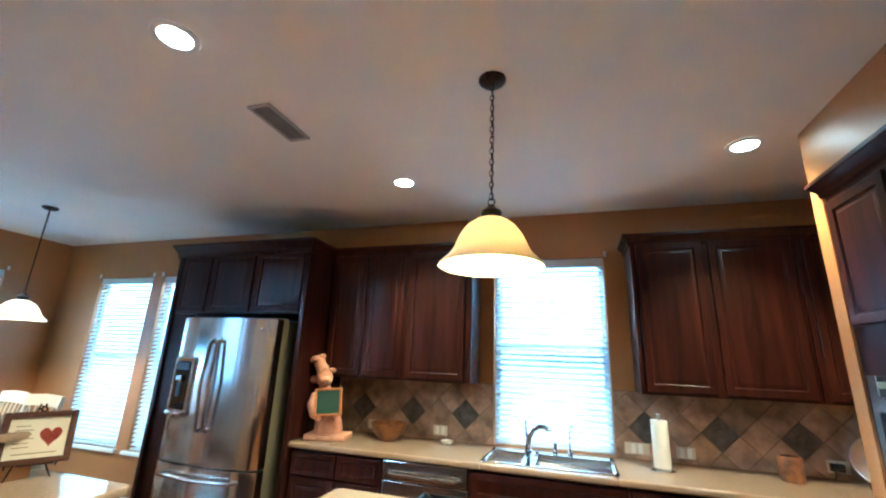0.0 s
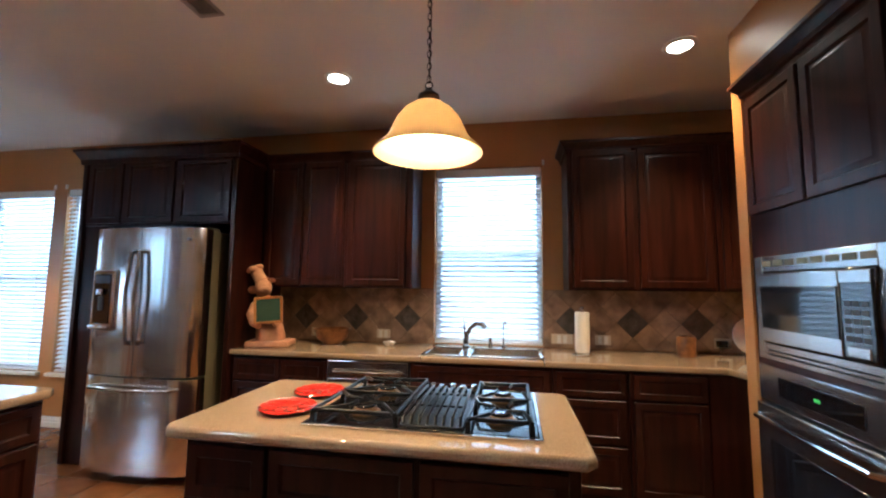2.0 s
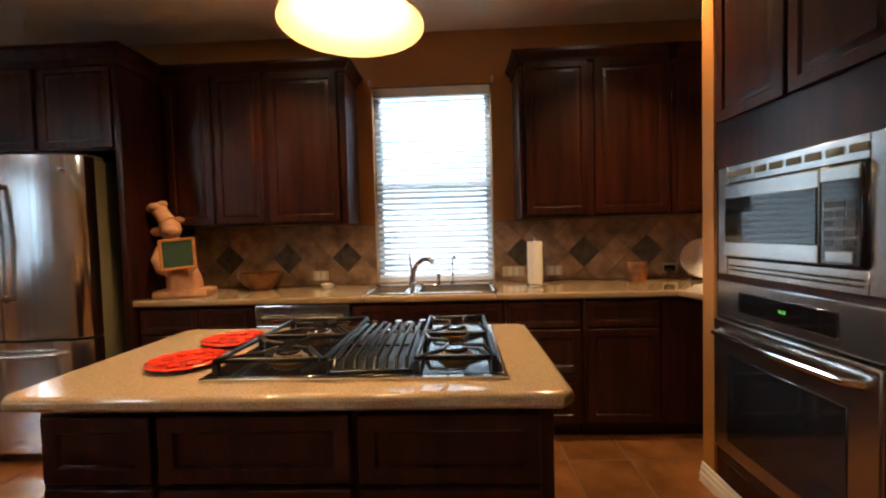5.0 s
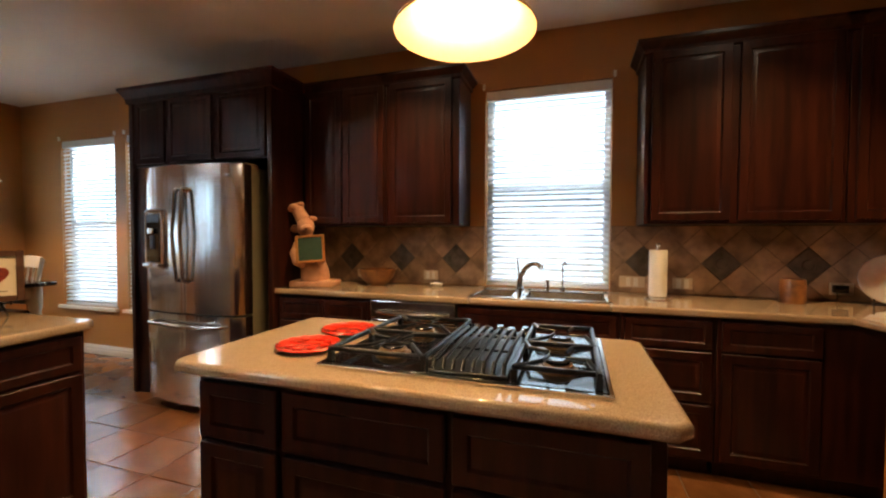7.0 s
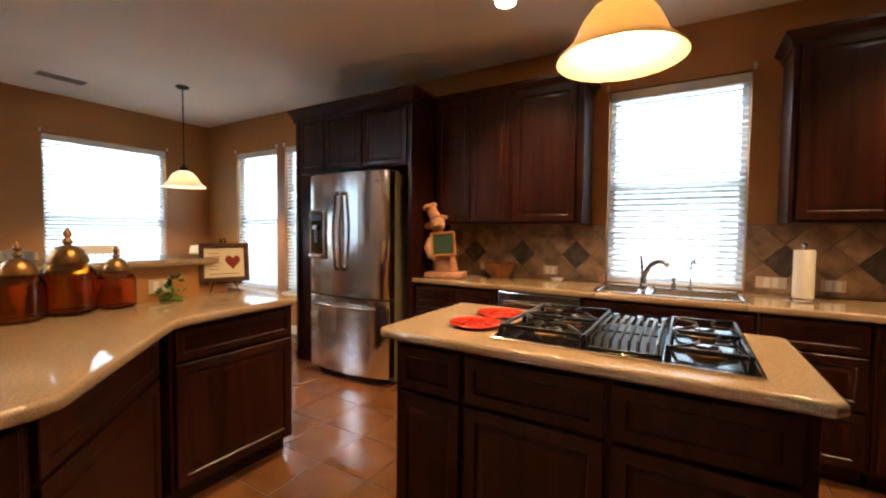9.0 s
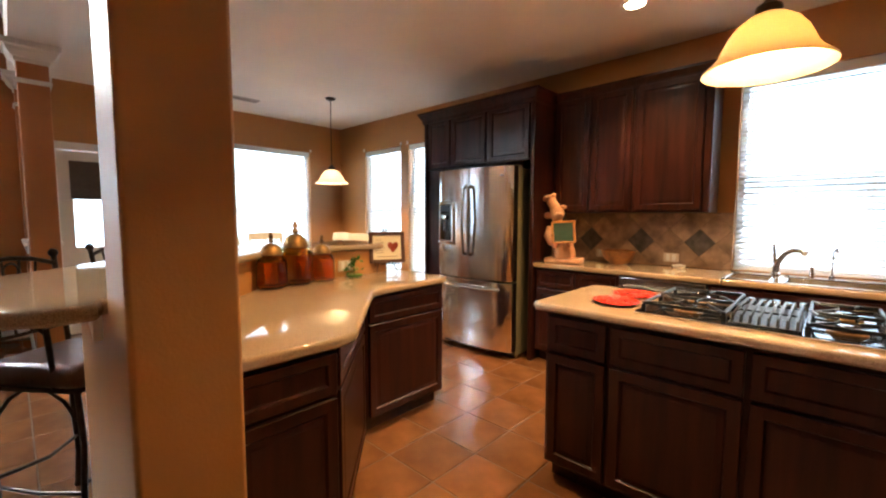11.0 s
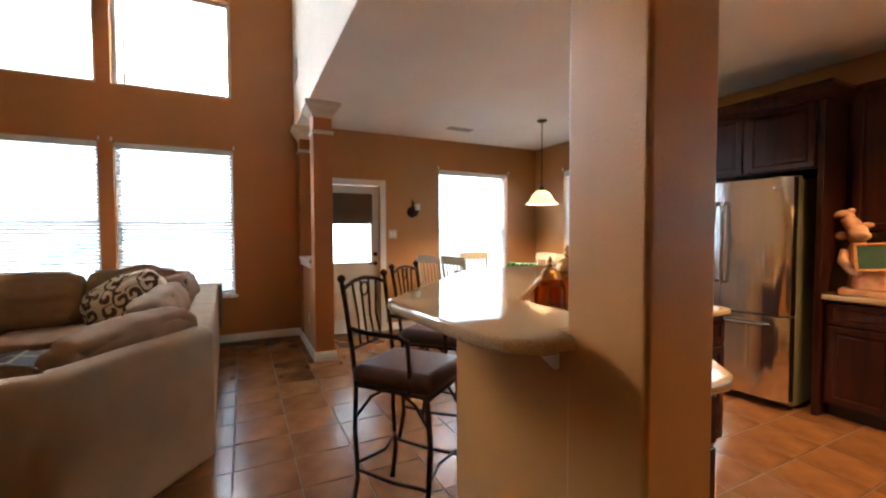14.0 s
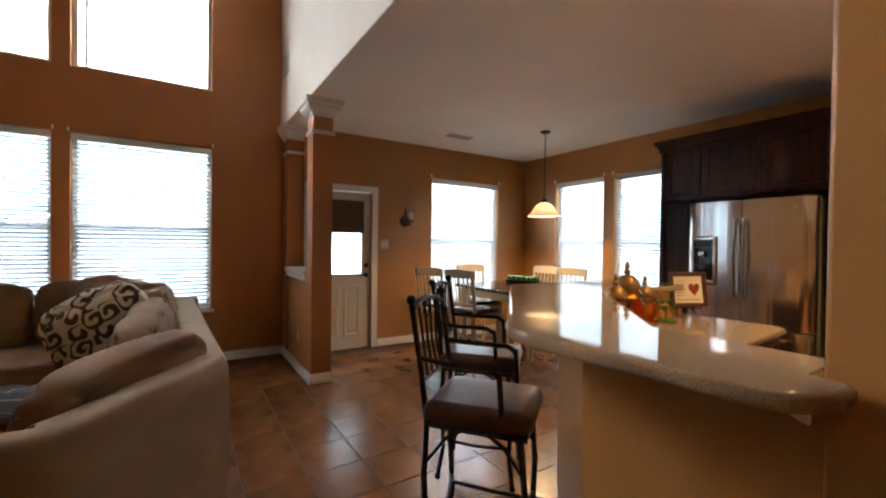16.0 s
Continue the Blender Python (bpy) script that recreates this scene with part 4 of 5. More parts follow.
for i in range(8):
    x = 0.346 + i * 0.027
    part("vent_bar", tube(B(), [(x, 0.03, 0.022), (x, 0.05, 0.044), (x, 0.22, 0.056), (x, KD - 0.15, 0.052), (x, KD - 0.12, 0.022)], 0.006, 6), M_IRON, d)
for y in (0.16, 0.32):
    part("vent_bar", tube(B(), [(0.342, y, 0.047), (0.54, y, 0.047)], 0.004, 6), M_IRON, d)
for i in range(5):
    k = part("knob", lathe(B(), [(0.019, 0.0), (0.019, 0.006), (0.015, 0.008), (0.014, 0.028), (0.012, 0.031), (0, 0.031)], 16), M_CHROME, t, "polished steel knob")
    k.location = (0.35 + i * 0.046, KD - 0.05 - 0.03 * (i % 2), 0.012)

for (x, y), z in (((-0.631, -1.914), 0), ((-0.625, -1.668), 0)):
    t = thing("red_trivet", (x, y, 0.9145), "round red glazed ceramic trivet with scalloped rim", "trivet", group="red trivets")
    bm = lathe(B(), [(0.0, 0.004), (0.085, 0.004), (0.10, 0.010), (0.106, 0.018), (0.102, 0.022), (0.092, 0.016), (0.0, 0.013)], 40)
    for v in bm.verts:
        a = math.atan2(v.co.y, v.co.x)
        r = math.hypot(v.co.x, v.co.y)
        if r > 0.08:
            v.co *= 1 + 0.010 * math.cos(14 * a)
        v.co.z += 0.0018 * math.sin(14 * a) * (r > 0.03) * (v.co.z > 0.006) + (0.003 * math.sin(40 * r) if v.co.z > 0.012 else 0)
    part("dish", bm, M_RED, t)
    for k in range(8):
        a = k * math.pi / 4
        part("relief", ball(B(), (0.06 * math.cos(a), 0.06 * math.sin(a), 0.017), 0.016, (1, 1, 0.35), 10), M_RED, t)

# ---- things on the sink worktop ----
W = 0.9145
bm = box(B(), -0.19, 0.19, -0.115, 0.115, 0.0, 0.045, 0.012)
# gown, leaning a little as it rises
gown = [(0.118, 0.045), (0.121, 0.07), (0.114, 0.13), (0.106, 0.18), (0.098, 0.225), (0.093, 0.27), (0.088, 0.31), (0.074, 0.345), (0.052, 0.375), (0.044, 0.40)]
before = len(bm.verts)
lathe(bm, gown, 24, -0.012, 0.02, close=True)
bm.verts.ensure_lookup_table()
for v in bm.verts[before:]:
    u = max(0.0, (v.co.z - 0.06) / 0.34)
    v.co.x -= 0.08 * u ** 1.3
    v.co.x += 0.006 * math.sin(7 * math.atan2(v.co.y - 0.02, v.co.x + 0.012)) * (1 - u)
ball(bm, (-0.092, 0.0, 0.445), 0.074, (1.0, 1.0, 1.0), 20)
ball(bm, (-0.052, -0.062, 0.43), 0.046, (1.15, 0.9, 0.75), 16)
ball(bm, (-0.035, -0.098, 0.437), 0.018, (1.2, 0.7, 0.8), 12)
ball(bm, (-0.188, 0.005, 0.43), 0.036, (1.25, 0.5, 0.9), 14)
ball(bm, (-0.028, 0.005, 0.508), 0.032, (1.3, 0.5, 0.6), 14)
tube(bm, [(-0.165, 0.0, 0.315), (-0.175, -0.05, 0.245), (-0.12, -0.115, 0.19), (-0.05, -0.14, 0.165)], [0.034, 0.037, 0.033, 0.026], 12)
tube(bm, [(-0.015, 0.0, 0.315), (0.055, -0.05, 0.25), (0.095, -0.11, 0.195), (0.075, -0.14, 0.17)], [0.034, 0.037, 0.033, 0.026], 12)
# chef's hat: a band, a tapered crown and a soft lopsided top
tube(bm, [(-0.112, 0.0, 0.495), (-0.125, 0.0, 0.515), (-0.145, 0.0, 0.545), (-0.162, 0.0, 0.572)], [0.060, 0.054, 0.050, 0.054], 18)
ball(bm, (-0.178, 0.0, 0.592), 0.058, (1.0, 1.0, 0.52), 18)
ball(bm, (-0.222, 0.0, 0.578), 0.028, (1.1, 1.2, 0.8), 12)
ball(bm, (-0.136, 0.0, 0.613), 0.030, (1.1, 1.2, 0.7), 12)
ball(bm, (-0.175, -0.045, 0.590), 0.028, (1.3, 0.9, 0.8), 12)
for v in bm.verts:
    v.co.x *= 0.84
    v.co += 0.003 * noise.noise_vector(v.co * 18)
solid("chef_statue", bm, M_CLAY, "peach terracotta chef figurine holding a chalkboard", "statue", loc=(-1.655, -0.42, W), rz=14)
t = thing("chalkboard", (-1.565, -0.575, W + 0.185), "small green chalkboard in an orange wooden frame", "chalkboard", 14)
t.matrix_basis = pose(-1.585, -0.575, W + 0.185, -8, -4, 26)
part("slate", bx(-0.085, 0.085, -0.006, 0.004, 0.012, 0.185), M_CHALK, t, "green slate")
for a in ((-0.10, -0.083, 0, 0.198), (0.083, 0.10, 0, 0.198), (-0.083, 0.083, 0, 0.016), (-0.083, 0.083, 0.182, 0.198)):
    part("frame_rail", bx(a[0], a[1], -0.013, 0.006, a[2], a[3], 0.003, 1), M_PINE, t)
part("chalk_ledge", bx(-0.05, 0.05, -0.03, -0.013, 0.0, 0.012, 0.003, 1), M_PINE, t)

t = thing("wooden_bowl", (-1.25, -0.20, W), "amber-brown wooden serving bowl", "bowl")
part("bowl", lathe(B(), [(0.0, 0.004), (0.07, 0.0), (0.075, 0.008), (0.12, 0.05), (0.145, 0.11), (0.15, 0.125), (0.14, 0.122), (0.11, 0.055), (0.06, 0.02), (0, 0.018)], 28), M_COPPER, t)
t = thing("soap_dish", (-0.78, -0.155, W), "small white oval soap dish", "dish")
part("dish", lathe(B(), [(0.0, 0.0), (0.035, 0.0), (0.05, 0.018), (0.052, 0.024), (0.044, 0.02), (0, 0.012)], 20), M_PAPER, t)
part("soap", ball(B(), (0, 0, 0.022), 0.03, (1.1, 0.8, 0.4), 12), M_PAPER, t)
t = thing("paper_towel_holder", (0.69, -0.30, W), "steel paper towel holder on the worktop", "towel holder")
part("base", lathe(B(), [(0.075, 0), (0.075, 0.006), (0.06, 0.012), (0.012, 0.016), (0.0, 0.016)], 24), M_CHROME, t)
part("rod", tube(B(), [(0, 0, 0.014), (0, 0, 0.315)], 0.006, 8), M_CHROME, t)
part("finial", ball(B(), (0, 0, 0.325), 0.014, (1, 1, 1), 10), M_CHROME, t)
t = thing("paper_towel_roll", (0.69, -0.30, W + 0.018), "full white paper towel roll on its holder", "paper towel")
part("towel_tube", lathe(B(), [(0.018, 0.0), (0.049, 0.0), (0.050, 0.004), (0.050, 0.276), (0.049, 0.28), (0.018, 0.28)], 28), M_PAPER, t)
t = thing("copper_canister", (1.40, -0.22, W), "small brown glazed canister", "canister")
part("jar", lathe(B(), [(0.0, 0.0), (0.058, 0.0), (0.062, 0.01), (0.062, 0.13), (0.056, 0.14), (0.05, 0.14), (0.05, 0.02), (0, 0.015)], 22), M_COPPER, t)
t = thing("silver_platter", (1.80, -0.12, W + 0.005), "round hammered silver platter leaning in the corner", "platter")
t.matrix_basis = pose(1.855, -0.20, W + 0.148, 78, 0, -26) @ Matrix.Diagonal((0.72, 0.72, 0.72, 1))
part("plate", lathe(B(), [(0.0, 0.0), (0.11, 0.004), (0.14, 0.018), (0.185, 0.026), (0.19, 0.03), (0.183, 0.033), (0.138, 0.024), (0.11, 0.010), (0, 0.006)], 36), M_SILVER, t)
t = thing("platter_stand", (1.86, -0.19, W), "dark wire plate stand", "stand", -26)
part("wire", tube(B(), [(-0.07, -0.09, 0.004), (-0.07, -0.085, 0.04), (-0.07, -0.06, 0.004), (-0.07, 0.06, 0.004), (0.07, 0.06, 0.004), (0.07, -0.06, 0.004), (0.07, -0.085, 0.04), (0.07, -0.09, 0.004)], 0.004, 6), M_BRONZE, t)


# ---- switches and sockets ----
def wall_plate(loc, w, h, rz, label, toggles=0, sockets=0):
    t = thing("wall_plate", loc, label, "outlet", rz, group="wall plates")
    part("plate", bx(-w / 2, w / 2, -0.006, 0, -h / 2, h / 2, 0.002, 1), M_PLATE, t)
    for i in range(max(toggles, sockets)):
        n = max(toggles, sockets)
        x = (i - (n - 1) / 2) * 0.046
        part("toggle" if toggles else "socket", bx(x - 0.014, x + 0.014, -0.009, -0.006, -0.03, 0.03, 0.001, 1), M_TRIM, t)
    return t


for x, w in ((-1.49, 0.075), (-0.876, 0.118), (0.58, 0.16), (0.885, 0.118), (1.724, 0.118)):
    wall_plate((x, -0.013, 0.985), w, 0.075, 0, "ivory plastic outlet plate on the tiled backsplash", sockets=2 if w > 0.1 else 1)
t = thing("power_adapter", (1.724, -0.022, 0.985), "black plug-in power adapter on an outlet", "adapter")
part("housing", bx(-0.05, 0.02, -0.035, 0.0, -0.022, 0.024, 0.005), M_BLACK, t)
part("cord", tube(B(), [(-0.03, -0.018, -0.022), (-0.034, -0.03, -0.05), (-0.06, -0.06, -0.066)], 0.003, 6), M_BLACK, t)
wall_plate((XL + 0.001, -2.55, 1.37), 0.12, 0.12, 90, "white light switch plate beside the back door", toggles=2)
wall_plate((-5.5, -3.771, 0.36), 0.07, 0.115, 0, "ivory outlet plate low on the wall", sockets=1)
wall_plate((-3.75, -0.001, 0.36), 0.07, 0.115, 0, "ivory outlet plate low on the nook wall", sockets=1)


# ---- things on the peninsula ----
def canister(loc, s, label):
    t = thing("amber_canister", loc, label, "canister", group="amber canisters")
    j = part("jar", lathe(B(), [(0.0, 0.0), (0.085 * s, 0.0), (0.098 * s, 0.012 * s), (0.10 * s, 0.15 * s), (0.092 * s, 0.19 * s), (0.07 * s, 0.215 * s), (0.06 * s, 0.22 * s), (0.058 * s, 0.214 * s),
                                (0.09 * s, 0.18 * s), (0.094 * s, 0.02 * s), (0, 0.012 * s)], 26), M_AMBER, t, "amber glass jar")
    l = part("lid", lathe(B(), [(0.066 * s, 0.218 * s), (0.072 * s, 0.226 * s), (0.07 * s, 0.24 * s), (0.055 * s, 0.275 * s), (0.03 * s, 0.295 * s), (0.014 * s, 0.30 * s), (0, 0.302 * s)], 24), M_AMBERLID, t,
             "gilded brass dome lid")
    part("finial", lathe(B(), [(0.012 * s, 0.30 * s), (0.02 * s, 0.315 * s), (0.009 * s, 0.33 * s), (0.016 * s, 0.345 * s), (0.006 * s, 0.37 * s), (0, 0.378 * s)], 14), M_AMBERLID, l)
    return t


canister((-2.225, -2.88, W), 0.87, "amber glass canister with brass lid on the peninsula")
canister((-2.268, -2.71, W), 1.03, "tallest amber glass canister with brass lid")
canister((-2.272, -2.53, W), 0.80, "smallest amber glass canister with brass lid")
t = thing("picture_easel", (-2.345, -1.95, W), "black wrought-iron tabletop easel", "easel", 66)
part("leg", tube(B(), [(-0.08, -0.05, 0.004), (-0.06, -0.01, 0.05), (-0.01, 0.05, 0.33)], 0.004, 6), M_BRONZE, t)
part("leg", tube(B(), [(0.08, -0.05, 0.004), (0.06, -0.01, 0.05), (0.01, 0.05, 0.33)], 0.004, 6), M_BRONZE, t)
part("leg", tube(B(), [(0, 0.13, 0.004), (0, 0.06, 0.32)], 0.004, 6), M_BRONZE, t)
part("rest", tube(B(), [(-0.09, -0.065, 0.075), (-0.09, -0.05, 0.055), (-0.09, 0.0, 0.055), (0.09, 0.0, 0.055), (0.09, -0.05, 0.055), (0.09, -0.065, 0.075)], 0.004, 6), M_BRONZE, t)
t = thing("heart_picture", (-2.42, -2.02, W + 0.065), "brown framed print of a rust-red heart on an easel", "picture", 62)
t.matrix_basis = pose(-2.295, -1.972, W + 0.068, -9, 0, 66)
for a in ((-0.135, -0.108, 0, 0.235), (0.108, 0.135, 0, 0.235), (-0.108, 0.108, 0, 0.027), (-0.108, 0.108, 0.208, 0.235)):
    part("frame_rail", bx(a[0], a[1], -0.018, 0.004, a[2], a[3], 0.004, 1), M_FRAMEWOOD, t)
m = part("mat_board", bx(-0.108, 0.108, -0.006, 0.0, 0.027, 0.208), M_MAT, t, "ivory print")
bm = B()
pts = []
for i in range(28):
    a = 2 * math.pi * i / 28
    pts.append((0.045 + 0.0026 * 16 * math.sin(a) ** 3, 0.122 + 0.0030 * (13 * math.cos(a) - 5 * math.cos(2 * a) - 2 * math.cos(3 * a) - math.cos(4 * a))))
f = bm.faces.new([bm.verts.new((x, -0.0072, z)) for x, z in pts])
bmesh.ops.solidify(bm, geom=[f], thickness=0.001)
part("heart", bm, M_HEART, m, "rust-red heart", smooth=False)
for i, w in enumerate((0.05, 0.065, 0.06, 0.07, 0.055, 0.06)):
    part("text_bar", bx(-0.085, -0.085 + w, -0.0072, -0.006, 0.170 - i * 0.019, 0.1735 - i * 0.019), M_INK, m, smooth=False)
part("text_bar", bx(-0.08, 0.08, -0.0072, -0.006, 0.046, 0.050), M_INK, m, smooth=False)
part("finial", tube(B(), [(0, 0.01, 0.235), (-0.015, 0.01, 0.245), (0, 0.01, 0.262), (0.015, 0.01, 0.245), (0, 0.01, 0.235)], 0.004, 6), M_BRONZE, t)
t = thing("green_plant", (-2.28, -2.28, W), "small green leafy ornament in a dish", "plant")
part("dish", lathe(B(), [(0, 0), (0.045, 0), (0.06, 0.012), (0.055, 0.015), (0, 0.01)], 18), M_GREEN, t)
bm = B()
for i in range(34):
    a, r = random.uniform(0, 6.28), random.uniform(0.0, 0.045)
    h = random.uniform(0.03, 0.125)
    c = Vector((r * math.cos(a), r * math.sin(a), h))
    q = Euler((random.uniform(-1, 1), random.uniform(-1, 1), a)).to_matrix().to_4x4()
    m4 = Matrix.Translation(c) @ q
    vs = [bm.verts.new(m4 @ Vector(p)) for p in ((0, -0.004, 0), (0.018, 0.0, 0.006), (0.036, 0, 0), (0.018, 0.013, 0.003), (0.018, -0.013, 0.003))]
    bm.faces.new((vs[0], vs[4], vs[1])), bm.faces.new((vs[4], vs[2], vs[1])), bm.faces.new((vs[1], vs[2], vs[3])), bm.faces.new((vs[0], vs[1], vs[3]))
part("leaves", bm, M_GREEN, t, "glossy green leaves")
part("stem", tube(B(), [(0, 0, 0.01), (0.005, 0.0, 0.10)], 0.004, 6), M_GREEN, t)
for p, rz in (((-2.08, -3.152, 0.985), 134.2), ((-2.359, -2.30, 0.985), 90.0)):
    wall_plate(p, 0.118, 0.075, rz, "ivory outlet plate on the half wall", sockets=2)


# ---- lights and vents on the ceiling ----
def lamp(name, kind, loc, watts, colour, **kw):
    d = bpy.data.lights.new(name, kind)
    d.energy, d.color = watts, colour
    if kind == "SPOT":
        d.spot_size, d.spot_blend, d.shadow_soft_size = radians(kw["spread"]), 0.7, kw["size"]
    else:
        d.shadow_soft_size = kw["size"]
    o = new(name, d)
    o.matrix_basis = pose(*loc)
    return o


for x, y in ((-1.318, -2.451), (-0.944, -0.907), (1.16, -0.957)):
    t = thing("recessed_light", (x, y, CEIL), "round recessed ceiling light, lit", "ceiling light", group="recessed lights")
    part("trim_ring", lathe(B(), [(0.062, -0.002), (0.066, -0.010), (0.088, -0.008), (0.092, -0.001)], 30), M_TRIM, t, "white trim ring")
    part("lens", lathe(B(), [(0.063, -0.004), (0.04, -0.006), (0.0, -0.007)], 24), M_CAN, t, "glowing lens")
    lamp("recessed_lamp", "SPOT", (x, y, CEIL - 0.03), CAN_WATTS, WARM, spread=104, size=0.06)


def pendant(loc, drop, R, H, label, links, watts):
    t = thing("pendant_light", loc, label, "pendant light")
    part("canopy", lathe(B(), [(0.0, -0.001), (0.062, -0.001), (0.062, -0.010), (0.05, -0.022), (0.02, -0.03), (0.0, -0.032)], 26), M_BRONZE, t, "bronze ceiling canopy")
    top = -drop
    if links:
        n = int((drop - 0.03) / 0.026)
        bm = B()
        for i in range(n):
            z = -0.03 - (i + 0.5) * (drop - 0.03) / n
            ring(bm, 0.0085, 0.0017, Matrix.Translation((0, 0, z)) @ Euler((radians(90), 0, radians(90 * (i % 2)))).to_matrix().to_4x4(), 10, 5, 1.9)
        part("chain", bm, M_BRONZE, t, "bronze link chain")
        part("cord", tube(B(), [(0.003, 0, -0.03), (0.006, 0.003, -drop * 0.5), (0.002, 0, -drop)], 0.0022, 6), M_BRONZE, t)
    else:
        part("rod", tube(B(), [(0, 0, -0.03), (0, 0, top)], 0.006, 8), M_BRONZE, t, "slim bronze rod")
    part("loop", ring(B(), 0.014, 0.003, Matrix.Translation((0, 0, top - 0.012)) @ Euler((radians(90), 0, 0)).to_matrix().to_4x4(), 16, 6), M_BRONZE, t)
    part("fitter", lathe(B(), [(0.0, top - 0.024), (0.012, top - 0.026), (0.022, top - 0.04), (0.042, top - 0.055), (0.044, top - 0.068), (0.03, top - 0.078), (0.036, top - 0.09), (0.0, top - 0.092)], 22),
         M_BRONZE, t, "turned bronze fitter")
    z0 = top - 0.085
    prof = [(0.17, 0.0), (0.30, 0.045), (0.46, 0.17), (0.59, 0.35), (0.665, 0.52), (0.72, 0.66), (0.79, 0.77), (0.90, 0.88), (0.98, 0.955), (1.0, 1.0), (0.985, 1.005), (0.955, 0.97), (0.88, 0.90), (0.77, 0.79),
            (0.695, 0.67), (0.64, 0.53), (0.565, 0.37), (0.44, 0.195), (0.28, 0.07), (0.17, 0.03)]
    s = part("shade", lathe(B(), [(R * r, z0 - H * z) for r, z in prof], 40), M_SHADE if links else M_SHADEWHITE, t, "frosted glass bell shade")
    part("bulb", ball(B(), (0, 0, z0 - H * 0.30), 0.028, (1, 1, 1.25), 14), M_BULB, t, "glowing bulb")
    lamp("pendant_lamp", "POINT", (loc[0], loc[1], loc[2] + z0 - H * 0.60), watts, WARM, size=0.022)
    return t


pendant((-0.114, -1.862, CEIL), 0.585, 0.214, 0.206, "bronze chain pendant with frosted bell shade above the island", True, PENDANT_WATTS)
pendant((-4.443, -1.11, CEIL), 0.784, 0.205, 0.17, "bronze rod pendant with frosted bell shade above the nook table", False, PENDANT_WATTS)


def vent(loc, w, d, n, label, rz=0):
    t = thing("ceiling_vent", loc, label, "vent", rz)
    bm = B()
    for a in ((-w / 2, w / 2, -d / 2, -d / 2 + 0.02), (-w / 2, w / 2, d / 2 - 0.02, d / 2), (-w / 2, -w / 2 + 0.02, -d / 2 + 0.02, d / 2 - 0.02), (w / 2 - 0.02, w / 2, -d / 2 + 0.02, d / 2 - 0.02)):
        box(bm, *a, -0.010, -0.001, 0.002, 1)
    part("frame", bm, M_VENT, t)
    # Black sheet that paints the shade of the duct behind the slats.
    part("backing", bx(-w / 2 + 0.02, w / 2 - 0.02, -d / 2 + 0.02, d / 2 - 0.02, -0.003, -0.001), M_DARK, t)
    for i in range(n):
        x = -w / 2 + 0.025 + (w - 0.05) * (i + 0.5) / n
        s = part("slat", bx(-0.006, 0.006, -d / 2 + 0.02, d / 2 - 0.02, -0.0012, 0.0012), M_VENT, t, smooth=False)
        s.matrix_basis = pose(x, 0, -0.007, 0, 35, 0)
    return t


vent((-1.32, -1.796, CEIL), 0.14, 0.36, 7, "beige rectangular ceiling vent")
vent((-5.245, -1.835, CEIL), 0.36, 0.14, 14, "beige rectangular ceiling vent above the nook", 90)
t = thing("wall_register", (-5.95, YF - 0.001, 3.44), "white return-air register on the upper wall", "vent")
part("frame", bx(-0.18, 0.18, -0.012, 0, -0.11, 0.11, 0.003, 1), M_TRIM, t)
for i in range(8):
    part("slat", bx(-0.15, 0.15, -0.018, -0.012, -0.085 + i * 0.024, -0.073 + i * 0.024), M_TRIM, t, smooth=False)

# ---- back door, shade, sconce ----
t = thing("door_back", (XL, DOORH[0], 0), "white half-glass back door, closed", "door", 90, kind="structure")
DW, DH = 0.78, 2.038
bm = B()
for a in ((0, 0.12, 0.01, DH), (DW - 0.12, DW, 0.01, DH), (0.12, DW - 0.12, 0.01, 0.98), (0.12, DW - 0.12, 1.93, DH)):
    box(bm, a[0], a[1], 0.03, 0.075, a[2], a[3])
part("leaf", bm, M_DOOR, t, smooth=False)
p = part("pane", bx(0.12, DW - 0.12, 0.05, 0.056, 0.98, 1.93), M_PANE, t, "clear glass pane", smooth=False)
p.visible_shadow = False
for x0, x1 in ((0.14, 0.36), (0.42, 0.64)):
    o = part("panel", door_mesh(x1 - x0, 0.66, 0.012), M_DOOR, t)
    o.location = (x0, 0.030, 0.17)
part("pet_door", bx(0.15, 0.33, 0.005, 0.022, 0.20, 0.58, 0.006), M_CREAM, t, "cream plastic pet door")
k = part("lever_handle", lathe(B(), [(0.0, 0.0), (0.03, 0.0), (0.03, 0.008), (0.014, 0.014), (0.014, 0.04), (0, 0.04)], 18), M_BRONZE, t, "bronze lever handle")
k.matrix_basis = pose(DW - 0.06, 0.03, 0.96, 90, 0, 0)
part("lever", tube(B(), [(0, 0, 0.036), (-0.05, 0.004, 0.042), (-0.10, 0.0, 0.04)], 0.008, 8), M_BRONZE, k)
k = part("deadbolt", lathe(B(), [(0.0, 0.0), (0.03, 0.0), (0.03, 0.01), (0.02, 0.016), (0, 0.016)], 18), M_BRONZE, t, "bronze deadbolt")
k.matrix_basis = pose(DW - 0.06, 0.03, 1.09, 90, 0, 0)
t = thing("door_trim", (XL, DOORH[0], 0), "white moulded casing round the back door", "door frame", 90, kind="structure")
bm = B()
for a in ((-0.085, -0.001, 0.002, 2.125), (DW + 0.001, DW + 0.085, 0.002, 2.125), (-0.001, DW + 0.001, 2.041, 2.125)):
    box(bm, a[0], a[1], -0.022, -0.001, a[2], a[3], 0.005)
part("casing", bm, M_TRIM, t)
part("threshold", bx(0, DW, 0.0, 0.12, 0.001, 0.009), M_BRONZE, t)
t = thing("roman_shade", (XL, DOORH[0], 1.51), "brown woven roman shade half lowered on the door", "shade", 90)
